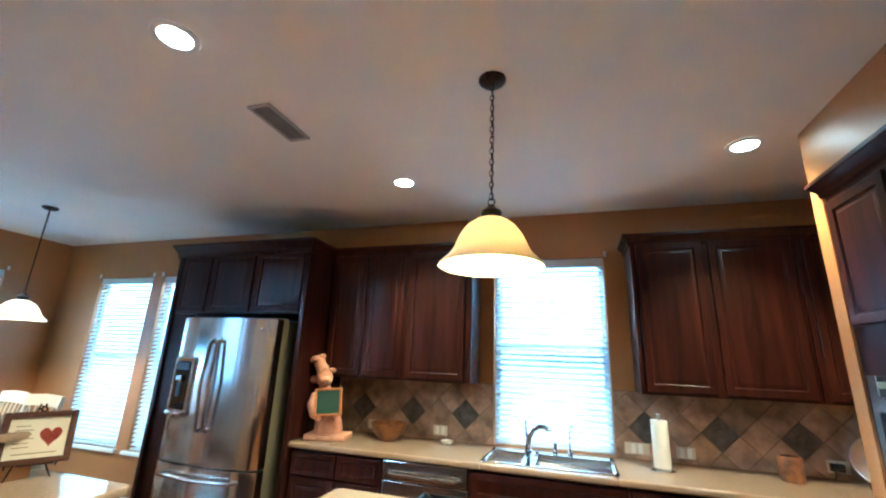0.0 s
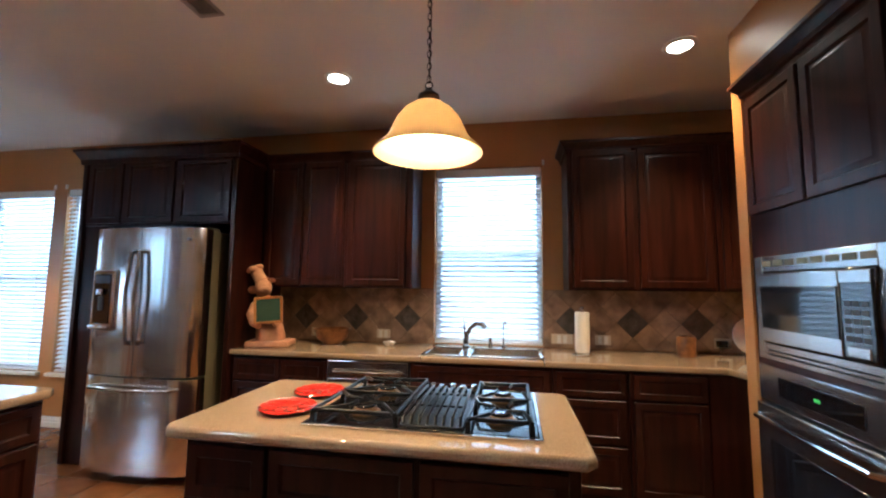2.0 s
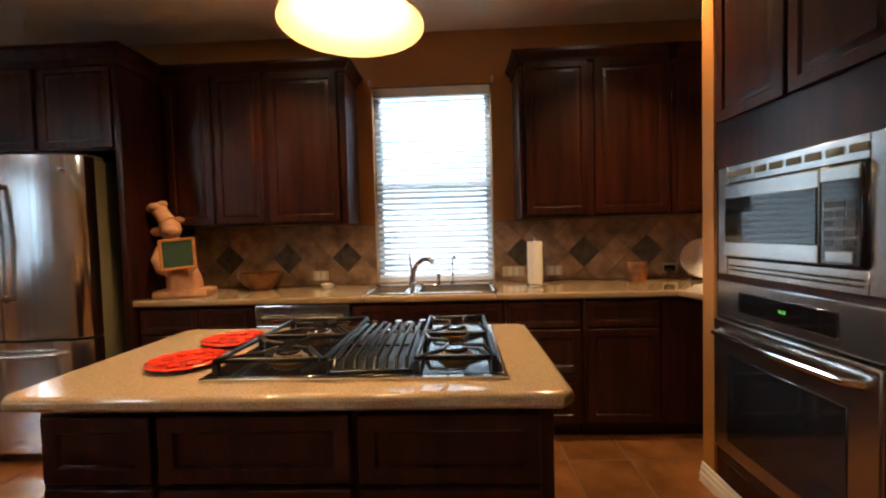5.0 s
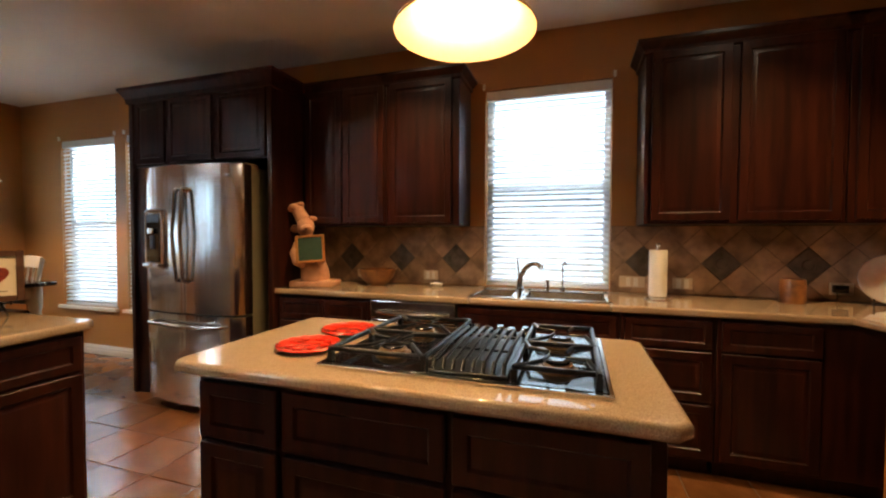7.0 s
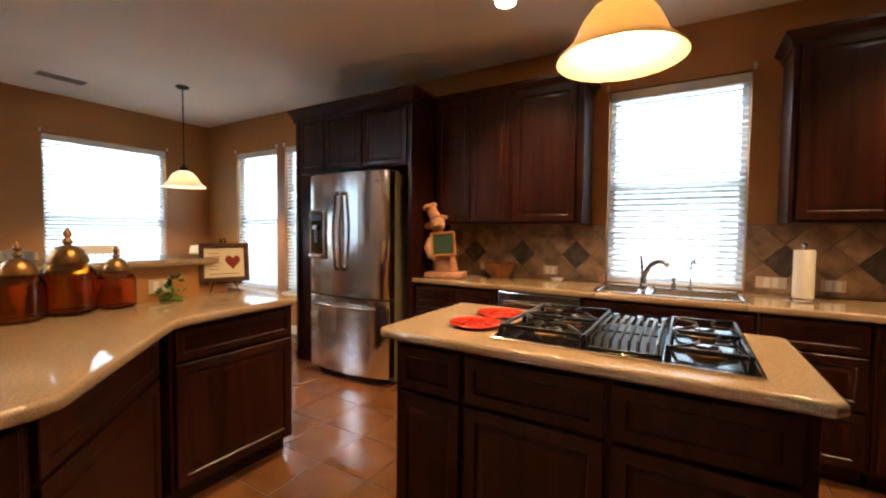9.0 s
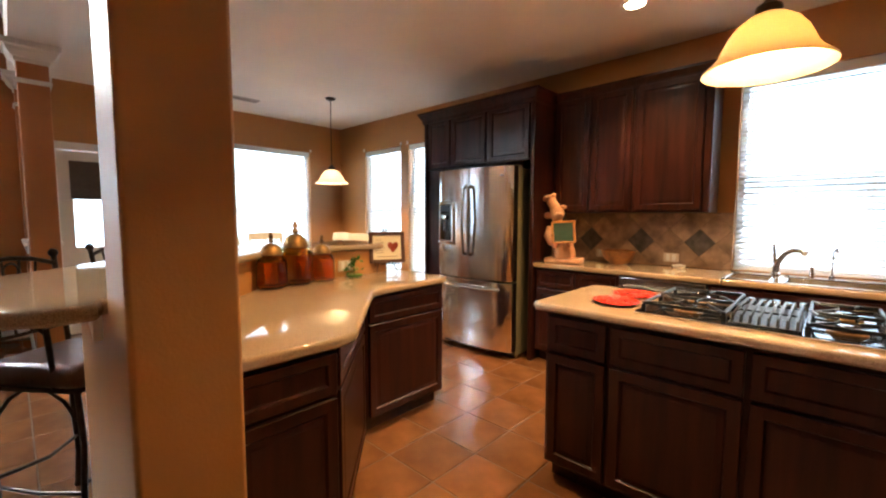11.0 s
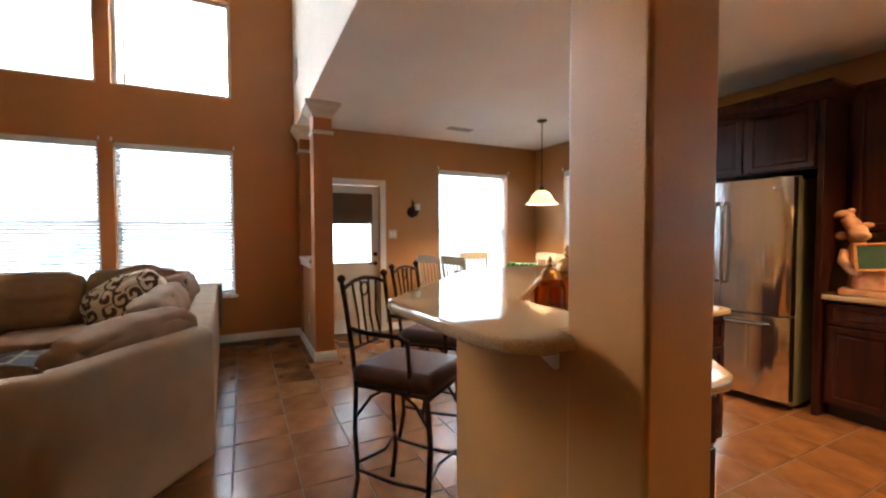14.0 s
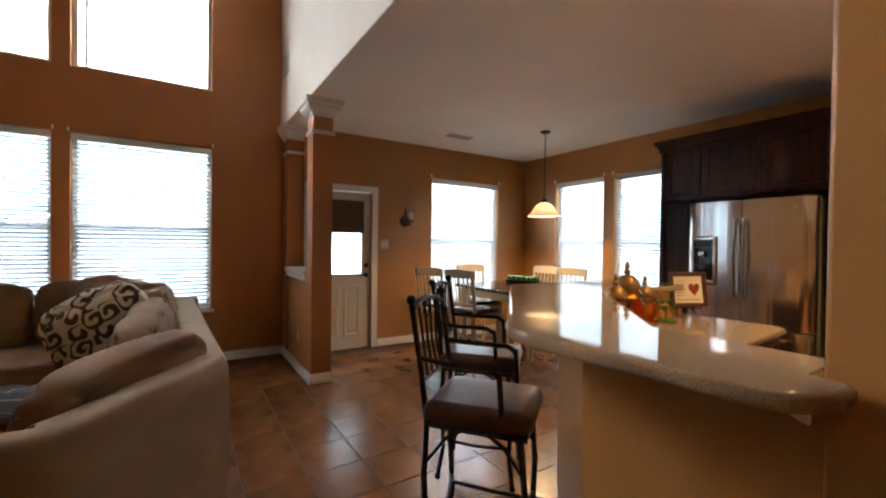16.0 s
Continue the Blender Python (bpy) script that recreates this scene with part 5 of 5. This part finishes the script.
for i in range(4):
    z = i * 0.10
    part("fold", bx(0.10, DW - 0.10, 0.012 - 0.006 * (i == 0), 0.024, z, z + 0.115 if i < 3 else 0.42, 0.004), M_ROMAN, t)
t = thing("wall_sconce", (XL, -2.252, 1.72), "bronze candle wall sconce with ivory candle", "sconce", 90)
part("backplate", lathe(B(), [(0, 0), (0.075, 0), (0.08, 0.01), (0.06, 0.02), (0, 0.022)], 22), M_BRONZE, t).matrix_basis = pose(0, 0, -0.03, 90, 0, 0)
part("finial", tube(B(), [(0, -0.01, 0.04), (0.01, -0.012, 0.10), (0, -0.012, 0.15)], [0.012, 0.018, 0.006], 8), M_BRONZE, t)
part("arm", tube(B(), [(0, -0.02, -0.06), (0.02, -0.06, -0.09), (0.05, -0.10, -0.07), (0.05, -0.10, -0.03)], 0.007, 8), M_BRONZE, t)
part("drip_cup", lathe(B(), [(0, -0.03), (0.02, -0.03), (0.038, -0.01), (0.034, -0.008), (0, -0.015)], 16, 0.05, -0.10), M_BRONZE, t)
part("candle", lathe(B(), [(0.034, -0.01), (0.034, 0.085), (0.0, 0.087)], 16, 0.05, -0.10), M_PAPER, t, "ivory pillar candle")


# ---- bar stools ----
def bar_stool():
    t = thing("bar_stool", (0, 0, 0), "bronze iron bar stool with oxblood leather seat", "stool", group="bar stools")
    bm = bx(-0.235, 0.235, -0.22, 0.23, 0.69, 0.785, 0.045, 5)
    for v in bm.verts:
        if v.co.z > 0.73:
            v.co.z += 0.028 * max(0, 1 - (v.co.x / 0.23) ** 2) * max(0, 1 - (v.co.y / 0.22) ** 2)
    part("seat", bm, M_LEATHER, t, "padded oxblood leather seat")
    part("seat_frame", bx(-0.215, 0.215, -0.20, 0.21, 0.672, 0.692, 0.004), M_BRONZE, t)
    for sx in (-1, 1):
        part("leg", tube(B(), [(0.19 * sx, 0.18, 0.68), (0.195 * sx, 0.20, 0.45), (0.20 * sx, 0.19, 0.2), (0.215 * sx, 0.215, 0.012)], 0.0125, 8), M_BRONZE, t)
        part("leg", tube(B(), [(0.20 * sx, -0.20, 0.69), (0.20 * sx, -0.21, 0.45), (0.20 * sx, -0.195, 0.2), (0.215 * sx, -0.225, 0.012)], 0.0125, 8), M_BRONZE, t)
        part("brace", tube(B(), [(0.19 * sx, 0.195, 0.52), (0.19 * sx, 0.12, 0.63), (0.19 * sx, 0.05, 0.675)], 0.008, 6), M_BRONZE, t)
        part("brace", tube(B(), [(0.20 * sx, -0.20, 0.52), (0.19 * sx, -0.12, 0.63), (0.19 * sx, -0.05, 0.675)], 0.008, 6), M_BRONZE, t)
        p = part("back_post", tube(B(), [(0.20 * sx, -0.20, 0.68), (0.205 * sx, -0.225, 0.90), (0.21 * sx, -0.255, 1.10), (0.215 * sx, -0.27, 1.20)], 0.0125, 8), M_BRONZE, t)
        part("finial", ball(B(), (0.215 * sx, -0.272, 1.215), 0.022, (1, 1, 1), 12), M_BRONZE, p)
        a = part("arm", tube(B(), [(0.205 * sx, -0.235, 0.965), (0.225 * sx, -0.10, 0.955), (0.23 * sx, 0.06, 0.955), (0.225 * sx, 0.10, 0.93)], 0.0125, 8), M_BRONZE, t)
        part("arm_support", tube(B(), [(0.225 * sx, 0.10, 0.945), (0.222 * sx, 0.11, 0.80), (0.205 * sx, 0.10, 0.685)], 0.0115, 8), M_BRONZE, a)
        part("stretcher", tube(B(), [(0.20 * sx, -0.195, 0.24), (0.205 * sx, 0.0, 0.23), (0.20 * sx, 0.195, 0.24)], 0.009, 6), M_BRONZE, t)
        part("foot", lathe(B(), [(0.016, 0.0), (0.018, 0.012), (0.012, 0.025)], 10, 0.215 * sx, 0.215, close=True), M_BRONZE, t)
        part("foot", lathe(B(), [(0.016, 0.0), (0.018, 0.012), (0.012, 0.025)], 10, 0.215 * sx, -0.225, close=True), M_BRONZE, t)
    for y in (-0.195, 0.195):
        part("stretcher", tube(B(), [(-0.20, y, 0.28), (0.0, y * 0.8, 0.27), (0.20, y, 0.28)], 0.009, 6), M_BRONZE, t)
    part("top_rail", tube(B(), [(-0.213, -0.265, 1.165), (-0.10, -0.275, 1.195), (0, -0.278, 1.205), (0.10, -0.275, 1.195), (0.213, -0.265, 1.165)], 0.011, 8), M_BRONZE, t)
    part("lower_rail", tube(B(), [(-0.203, -0.225, 0.86), (0, -0.235, 0.855), (0.203, -0.225, 0.86)], 0.009, 8), M_BRONZE, t)
    for x in (-0.12, -0.04, 0.04, 0.12):
        part("spindle", tube(B(), [(x * 0.9, -0.23, 0.86), (x * 0.75, -0.255, 1.0), (x, -0.272, 1.19)], 0.0065, 6), M_BRONZE, t)
    part("scroll", ring(B(), 0.036, 0.006, Matrix.Translation((0, -0.272, 1.145)) @ Euler((radians(90), 0, 0)).to_matrix().to_4x4(), 18, 6), M_BRONZE, t)
    return t


s = bar_stool()
for ob in s.children_recursive:
    ob.data.transform(Matrix.Diagonal((0.84, 1.0, 0.95, 1)))
s.matrix_basis = pose(-2.25, -3.745, 0, 0, 0, -52)
copy_thing(s, pose(-2.857, -3.284, 0, 0, 0, -48.6))


# ---- nook table and chairs ----
t = thing("nook_table", (-4.42, -1.45, 0), "counter-height nook table with dark top and cream base", "table")
part("tabletop", bx(-0.56, 0.56, -0.62, 0.62, 0.875, 0.91, 0.01), M_DARKTOP, t, "dark espresso tabletop")
for a in ((-0.48, 0.48, -0.54, -0.515), (-0.48, 0.48, 0.515, 0.54), (-0.48, -0.455, -0.515, 0.515), (0.455, 0.48, -0.515, 0.515)):
    part("apron", bx(*a, 0.78, 0.874, 0.003, 1), M_CREAM, t)
for x in (-0.46, 0.46):
    for y in (-0.52, 0.52):
        o = part("leg", lathe(B(), [(0.03, 0.0), (0.036, 0.02), (0.028, 0.10), (0.036, 0.45), (0.044, 0.62), (0.034, 0.66), (0.045, 0.70), (0.045, 0.87)], 14, close=True), M_CREAM, t)
        o.location = (x, y, 0.003)


def nook_chair():
    t = thing("nook_chair", (0, 0, 0), "cream painted counter-height chair with slatted back", "chair", group="nook chairs")
    part("seat", bx(-0.22, 0.22, -0.21, 0.21, 0.60, 0.635, 0.012), M_CREAM, t)
    part("cushion", bx(-0.20, 0.20, -0.18, 0.19, 0.637, 0.68, 0.018, 3), M_LEATHER, t, "dark seat cushion")
    for sx in (-1, 1):
        part("leg", tube(B(), [(0.19 * sx, 0.18, 0.60), (0.205 * sx, 0.20, 0.004)], [0.02, 0.015], 8), M_CREAM, t)
        part("back_post", tube(B(), [(0.205 * sx, -0.22, 0.004), (0.19 * sx, -0.19, 0.6), (0.195 * sx, -0.215, 0.85), (0.20 * sx, -0.26, 1.09)], 0.018, 8), M_CREAM, t)
        part("stretcher", tube(B(), [(0.20 * sx, 0.19, 0.22), (0.20 * sx, -0.21, 0.22)], 0.011, 6), M_CREAM, t)
    part("footrest", tube(B(), [(-0.20, 0.19, 0.28), (0.20, 0.19, 0.28)], 0.012, 6), M_CREAM, t)
    bm = B()
    for i in range(9):
        x = -0.215 + 0.43 * i / 8
        y = -0.245 - 0.018 * math.cos(x * 7)
        for z in (1.02, 1.105 + 0.012 * math.cos(x * 7)):
            bm.verts.new((x, y - (0.015 if z > 1.05 else 0), z)), bm.verts.new((x, y + 0.02 - (0.015 if z > 1.05 else 0), z))
    vs = list(bm.verts)
    for i in range(8):
        a, b = vs[i * 4:i * 4 + 4], vs[i * 4 + 4:i * 4 + 8]
        for p, q in ((0, 1), (1, 3), (3, 2), (2, 0)):
            bm.faces.new((a[p], a[q], b[q], b[p]))
    bm.faces.new((vs[0], vs[1], vs[3], vs[2])), bm.faces.new((vs[-4], vs[-3], vs[-1], vs[-2]))
    part("crest_rail", bm, M_CREAM, t)
    part("lower_rail", bx(-0.19, 0.19, -0.215, -0.195, 0.72, 0.755, 0.005), M_CREAM, t)
    for i in range(5):
        x = -0.13 + i * 0.065
        part("slat", tube(B(), [(x, -0.205, 0.75), (x, -0.222, 0.88), (x, -0.245, 1.025)], 0.0085, 6), M_CREAM, t)
    return t


c = nook_chair()
c.matrix_basis = pose(-4.52, -2.10, 0, 0, 0, 10)
for x, y, rz in ((-4.98, -2.22, 15), (-5.06, -1.60, -94), (-4.20, -1.12, 182), (-4.68, -1.09, 176)):
    copy_thing(c, pose(x, y, 0, 0, 0, rz))
t = thing("centerpiece_tray", (-4.62, -1.28, 0.911), "dark tray of green moss balls on the nook table", "centerpiece", 25)
part("tray", bx(-0.20, 0.20, -0.07, 0.07, 0, 0.04, 0.008), M_BRONZE, t)
for i in range(6):
    for k in range(2):
        part("moss_ball", ball(B(), (-0.165 + i * 0.066, -0.032 + k * 0.064, 0.062), 0.033, (1, 1, 0.95), 10), M_GREEN, t, "green moss ball")


# ---- sectional sofa and its cushions ----
def cushion_mesh(w, d, h, seed=0, puff=0.05, r=0.05):
    bm = bx(-w / 2, w / 2, -d / 2, d / 2, 0, h)
    bmesh.ops.subdivide_edges(bm, edges=bm.edges[:], cuts=19, use_grid_fill=True)
    for v in bm.verts:
        u, q, s = 2 * v.co.x / w, 2 * v.co.y / d, 2 * v.co.z / h - 1
        n = Vector((u, q, s))
        m = max(abs(u), abs(q), abs(s))
        rad = 1 - 0.10 * (abs(u) ** 6 * abs(q) ** 6 + abs(u) ** 6 * abs(s) ** 6 + abs(q) ** 6 * abs(s) ** 6) - 0.06 * (abs(u * q * s)) ** 3
        v.co = Vector((u * w / 2 * rad, q * d / 2 * rad, h / 2 + s * h / 2 * rad))
        g = max(0, 1 - u * u) * max(0, 1 - s * s) * (abs(q) > 0.99) * (1 if q > 0 else -1)
        v.co.y += puff * g
        v.co.z += puff * 0.7 * max(0, 1 - u * u) * max(0, 1 - q * q) * (s > 0.99)
        v.co += 0.014 * noise.noise_vector(v.co * 5 + Vector((seed * 7.3, 0, 0)))
        v.co += 0.005 * noise.noise_vector(Vector((v.co.x * 14, v.co.y * 14, v.co.z * 22 + seed)))
        v.co += n.normalized() * 0.010 * (1 - abs(noise.noise(Vector((v.co.x * 5, v.co.y * 9, v.co.z * 13 + seed)))) * 2.2)
    return bm


SOFA = (0.035, 0.062)
t = thing("sectional_sofa", (*SOFA, 0), "large taupe upholstered sectional sofa with loose cushions", "sofa")


def run(bm, poly, z0, z1, bevel):
    return prism(bm, poly, z0, z1, bevel, 3)


part("base", run(B(), [(-5.95, -4.81), (-3.16, -4.72), (-2.52, -5.22), (-2.52, -6.9), (-3.45, -6.9), (-3.45, -5.75), (-3.75, -5.62), (-5.0, -5.62), (-5.0, -8.3), (-5.95, -8.3)], 0.06, 0.30, 0.015), M_SOFA, t)
part("back", run(B(), [(-5.95, -4.81), (-3.165, -4.715), (-3.20, -4.90), (-5.95, -5.0)], 0.29, 0.80, 0.03), M_SOFA, t, "taupe long back")
part("back", run(B(), [(-5.95, -4.77), (-5.76, -4.77), (-5.76, -8.3), (-5.95, -8.3)], 0.292, 0.80, 0.03), M_SOFA, t, "taupe window-side back")
# the angled corner and the sloping arm: one rounded run of upholstery
line = [(-3.165 + 0.6 * k / 10, -4.716 - 0.4688 * k / 10) for k in range(10)]
cx, cy, r = -2.645, -5.297, 0.13
line += [(cx + r * math.cos(radians(52 - 52 * k / 8)), cy + r * math.sin(radians(52 - 52 * k / 8))) for k in range(9)]
line += [(-2.515, -5.34 - 0.13 * k) for k in range(1, 13)]
bm = B()
rings = []
for i, (x, y) in enumerate(line):
    a, b = line[max(0, i - 1)], line[min(len(line) - 1, i + 1)]
    d = Vector((b[0] - a[0], b[1] - a[1], 0)).normalized()
    n = Vector((d.y, -d.x, 0))
    z = 0.825 - 0.02 * i / 14 - 0.17 * max(0, min(1, (i - 20) / 8)) ** 1.4
    sag = 0.006 * noise.noise(Vector((x * 3, y * 3, 0)))
    prof = [(0, 0.06), (0, 0.14), (-0.004, 0.28), (-0.006, 0.42), (-0.004, z - 0.14), (0, z - 0.07), (0.012, z - 0.028), (0.035, z - 0.006), (0.07, z), (0.12, z - 0.002), (0.155, z - 0.012),
            (0.178, z - 0.035), (0.188, z - 0.08), (0.19, 0.3), (0.19, 0.06)]
    rings.append([bm.verts.new(Vector((x, y, 0)) + n * u + Vector((0, 0, w + sag * (w > 0.5)))) for u, w in prof])
for a, b in zip(rings, rings[1:]):
    for k in range(len(a)):
        bm.faces.new((a[k], a[(k + 1) % len(a)], b[(k + 1) % len(a)], b[k]))
bm.faces.new(rings[0]), bm.faces.new(rings[-1][::-1])
part("corner_back", bm, M_SOFA, t, "taupe angled corner back sloping into the arm")
part("piping", tube(B(), [(x + 0.004, y + 0.003, 0.075) for x, y in line], 0.006, 6), M_SOFA, t)
SEAT = [(-4.35, -5.30, 1.25, 0.72, 0), (-5.35, -6.05, 0.76, 1.0, 0), (-5.35, -7.1, 0.76, 1.0, 0), (-3.12, -6.2, 0.72, 1.1, 0), (-3.30, -5.32, 0.80, 0.7, 0), (-5.37, -5.25, 0.76, 0.62, 0)]
for i, (x, y, w, d, rz) in enumerate(SEAT):
    o = part("seat_cushion", cushion_mesh(w, d, 0.18, i, 0.03), M_SOFALT, t, "tan seat cushion")
    o.matrix_basis = pose(x, y, 0.295, 0, 0, rz)
BACKC = [(-3.72, -5.03, 0.62, 0, 0.93), (-4.30, -5.03, 0.86, 0, 0.93), (-5.12, -5.03, 0.80, 0, 0.97), (-5.66, -5.55, 0.82, 90, 0.97), (-5.66, -6.40, 0.82, 90, 0.97), (-5.66, -7.25, 0.82, 90, 0.97),
         (-3.15, -5.11, 0.76, -38, 0.89)]
for i, (x, y, w, rz, zt) in enumerate(BACKC):
    o = part("back_cushion", cushion_mesh(w, 0.20, 0.50, i + 10, 0.04), M_SOFALT, t, "tan loose back cushion")
    o.matrix_basis = pose(x, y, zt - 0.48, 10 if rz == 0 else -6, 5 if rz == -38 else 0, rz)
for x, y in ((-5.85, -4.85), (-3.2, -4.82), (-2.62, -5.3), (-2.62, -6.8), (-5.85, -8.2), (-5.1, -8.2), (-3.4, -6.8)):
    part("foot", bx(x - 0.03, x + 0.03, y - 0.03, y + 0.03, 0.003, 0.062), M_DARK, t)
for i, (x, y, z, rx, ry, rz, mat, lab) in enumerate(((-4.36, -5.22, 0.51, -14, -28, 84, M_PAISLEY, "cream and brown paisley throw pillow"),
                                                      (-4.86, -5.32, 0.48, -16, -6, 70, M_SOFALT, "plain tan throw pillow"),
                                                      (-5.40, -5.50, 0.48, -10, 4, 60, M_SOFALT, "plain tan throw pillow"))):
    o = solid("throw_pillow", cushion_mesh(0.58, 0.16, 0.54, i + 30, 0.07), mat, lab, "pillow", group="throw pillows")
    o.matrix_basis = pose(x + SOFA[0], y + SOFA[1], z, rx, ry, rz)
bm = B()
for i in range(15):
    for k in range(9):
        x, y = -2.80 - k * 0.10, -5.36 - i * 0.055
        u = min(1, max(0, (k - 2.5) / 5))
        z = 0.79 + 0.03 * noise.noise(Vector((x * 5, y * 5, 0))) + 0.015 * noise.noise(Vector((x * 16, y * 16, 3))) - 0.10 * u * u * (3 - 2 * u)
        bm.verts.new((x, y, z))
vs = list(bm.verts)
for i in range(14):
    for k in range(8):
        bm.faces.new((vs[i * 9 + k], vs[i * 9 + k + 1], vs[i * 9 + k + 10], vs[i * 9 + k + 9]))
bmesh.ops.solidify(bm, geom=bm.faces[:], thickness=0.012)
solid("throw_blanket", bm, M_SCARF, "dark plaid throw blanket draped over the sofa", "blanket", loc=(*SOFA, 0))


# ---- backsplash tiles ----
def clip(poly, lo, hi, axis):
    for limit, sign in ((lo, 1), (hi, -1)):
        out = []
        for i, p in enumerate(poly):
            q = poly[(i + 1) % len(poly)]
            a, b = sign * (p[axis] - limit), sign * (q[axis] - limit)
            if a >= 0:
                out.append(p)
            if (a > 0) != (b > 0) and a != b:
                s = a / (a - b)
                out.append((p[0] + s * (q[0] - p[0]), p[1] + s * (q[1] - p[1])))
        poly = out
        if len(poly) < 3:
            return []
    return poly


DIAG = 0.2285
splash = thing("backsplash", (0, 0, 0), "diagonal tan tile backsplash with dark diamond insets", "backsplash", kind="structure")
part("grout", bx(-1.84, SINKW[0] - 0.002, -0.005, -0.001, 0.916, 1.368), M_GROUT, splash, smooth=False)
part("grout", bx(SINKW[1] + 0.002, XR - 0.004, -0.005, -0.001, 0.916, 1.368), M_GROUT, splash, smooth=False)
for (xa, xb), x_dark in (((-1.84, SINKW[0] - 0.003), -0.67), ((SINKW[1] + 0.003, XR - 0.005), 0.649)):
    for r in range(-3, 4):
        for c in range(-18, 19):
            cx, cz = x_dark + c * DIAG / 2, 1.12 + r * DIAG / 2
            if (r + c) % 2:
                continue
            h = DIAG / 2 - 0.0025
            poly = clip(clip([(cx - h, cz), (cx, cz - h), (cx + h, cz), (cx, cz + h)], xa, xb, 0), 0.917, 1.364, 1)
            if len(poly) < 3:
                continue
            dark = r == 0 and c % 4 == 0
            d = 0.013 if dark else 0.0105 + random.uniform(0, 0.0012)
            bm = B()
            back = [bm.verts.new((x, -0.004, z)) for x, z in poly]
            mx, mz = sum(p[0] for p in poly) / len(poly), sum(p[1] for p in poly) / len(poly)
            mid = [bm.verts.new((x, -d + 0.002, z)) for x, z in poly]
            front = [bm.verts.new((x + (mx - x) * 0.03, -d, z + (mz - z) * 0.03)) for x, z in poly]
            bm.faces.new(front)
            for i in range(len(poly)):
                j = (i + 1) % len(poly)
                bm.faces.new((back[i], back[j], mid[j], mid[i]))
                bm.faces.new((mid[i], mid[j], front[j], front[i]))
            o = part("tile", bm, M_SLATE if dark else M_SPLASH, splash, smooth=False)
            if dark:
                k = part("rosette", ring(B(), 0.030, 0.005, Matrix.Translation((cx, -d, cz)) @ Euler((radians(90), 0, 0)).to_matrix().to_4x4(), 16, 5), M_SLATE, o)

# ---- floor tiles ----
TS, GR = 0.34, 0.007
floor = thing("floor", (0, 0, 0), "brown glazed square floor tiles with grey grout", "floor", kind="structure")
part("grout", bx(XLL - 0.14, XR, -9.0, 0.0, -0.1, -0.0025), M_GROUT, floor, smooth=False)
# Unseen floor east of the kitchen, added to stop light leaking in.
part("grout", bx(XR, 3.4, -9.0, -2.06, -0.1, -0.0025), M_GROUT, floor, smooth=False)


def floor_tile():
    return bx(GR / 2, TS - GR / 2, GR / 2, TS - GR / 2, -0.008, 0.0, 0.0025, 1)


tile_me = mesh_of("tile", floor_tile(), M_TILE, smooth=False)
near, rest = [], B()
i0, i1, j0, j1 = -9, 22, -16, 12
for i in range(i0, i1):
    for j in range(j0, j1):
        x, y = -4.0 + i * TS, -3.875 + j * TS
        if x + TS < XLL or (x > XR - 0.1 and y + TS > -2.06) or y + TS < -9.0 or y > 0:
            continue
        if x < XL - 0.01 and y > -3.7:
            continue
        if -5.2 < x < 1.3 and -5.6 < y < -0.3 and len(near) < 300:
            near.append((x, y))
        else:
            box(rest, x + GR / 2, x + TS - GR / 2, y + GR / 2, y + TS - GR / 2, -0.008, 0.0)
for x, y in near:
    o = new("tile", tile_me)
    o.parent = floor
    o.matrix_basis = pose(x, y, random.uniform(-0.0006, 0.0004), random.uniform(-0.12, 0.12), random.uniform(-0.12, 0.12))
o = part("far_tiles", rest, M_TILE, floor, smooth=False)
tagged(o, kind="stuff")
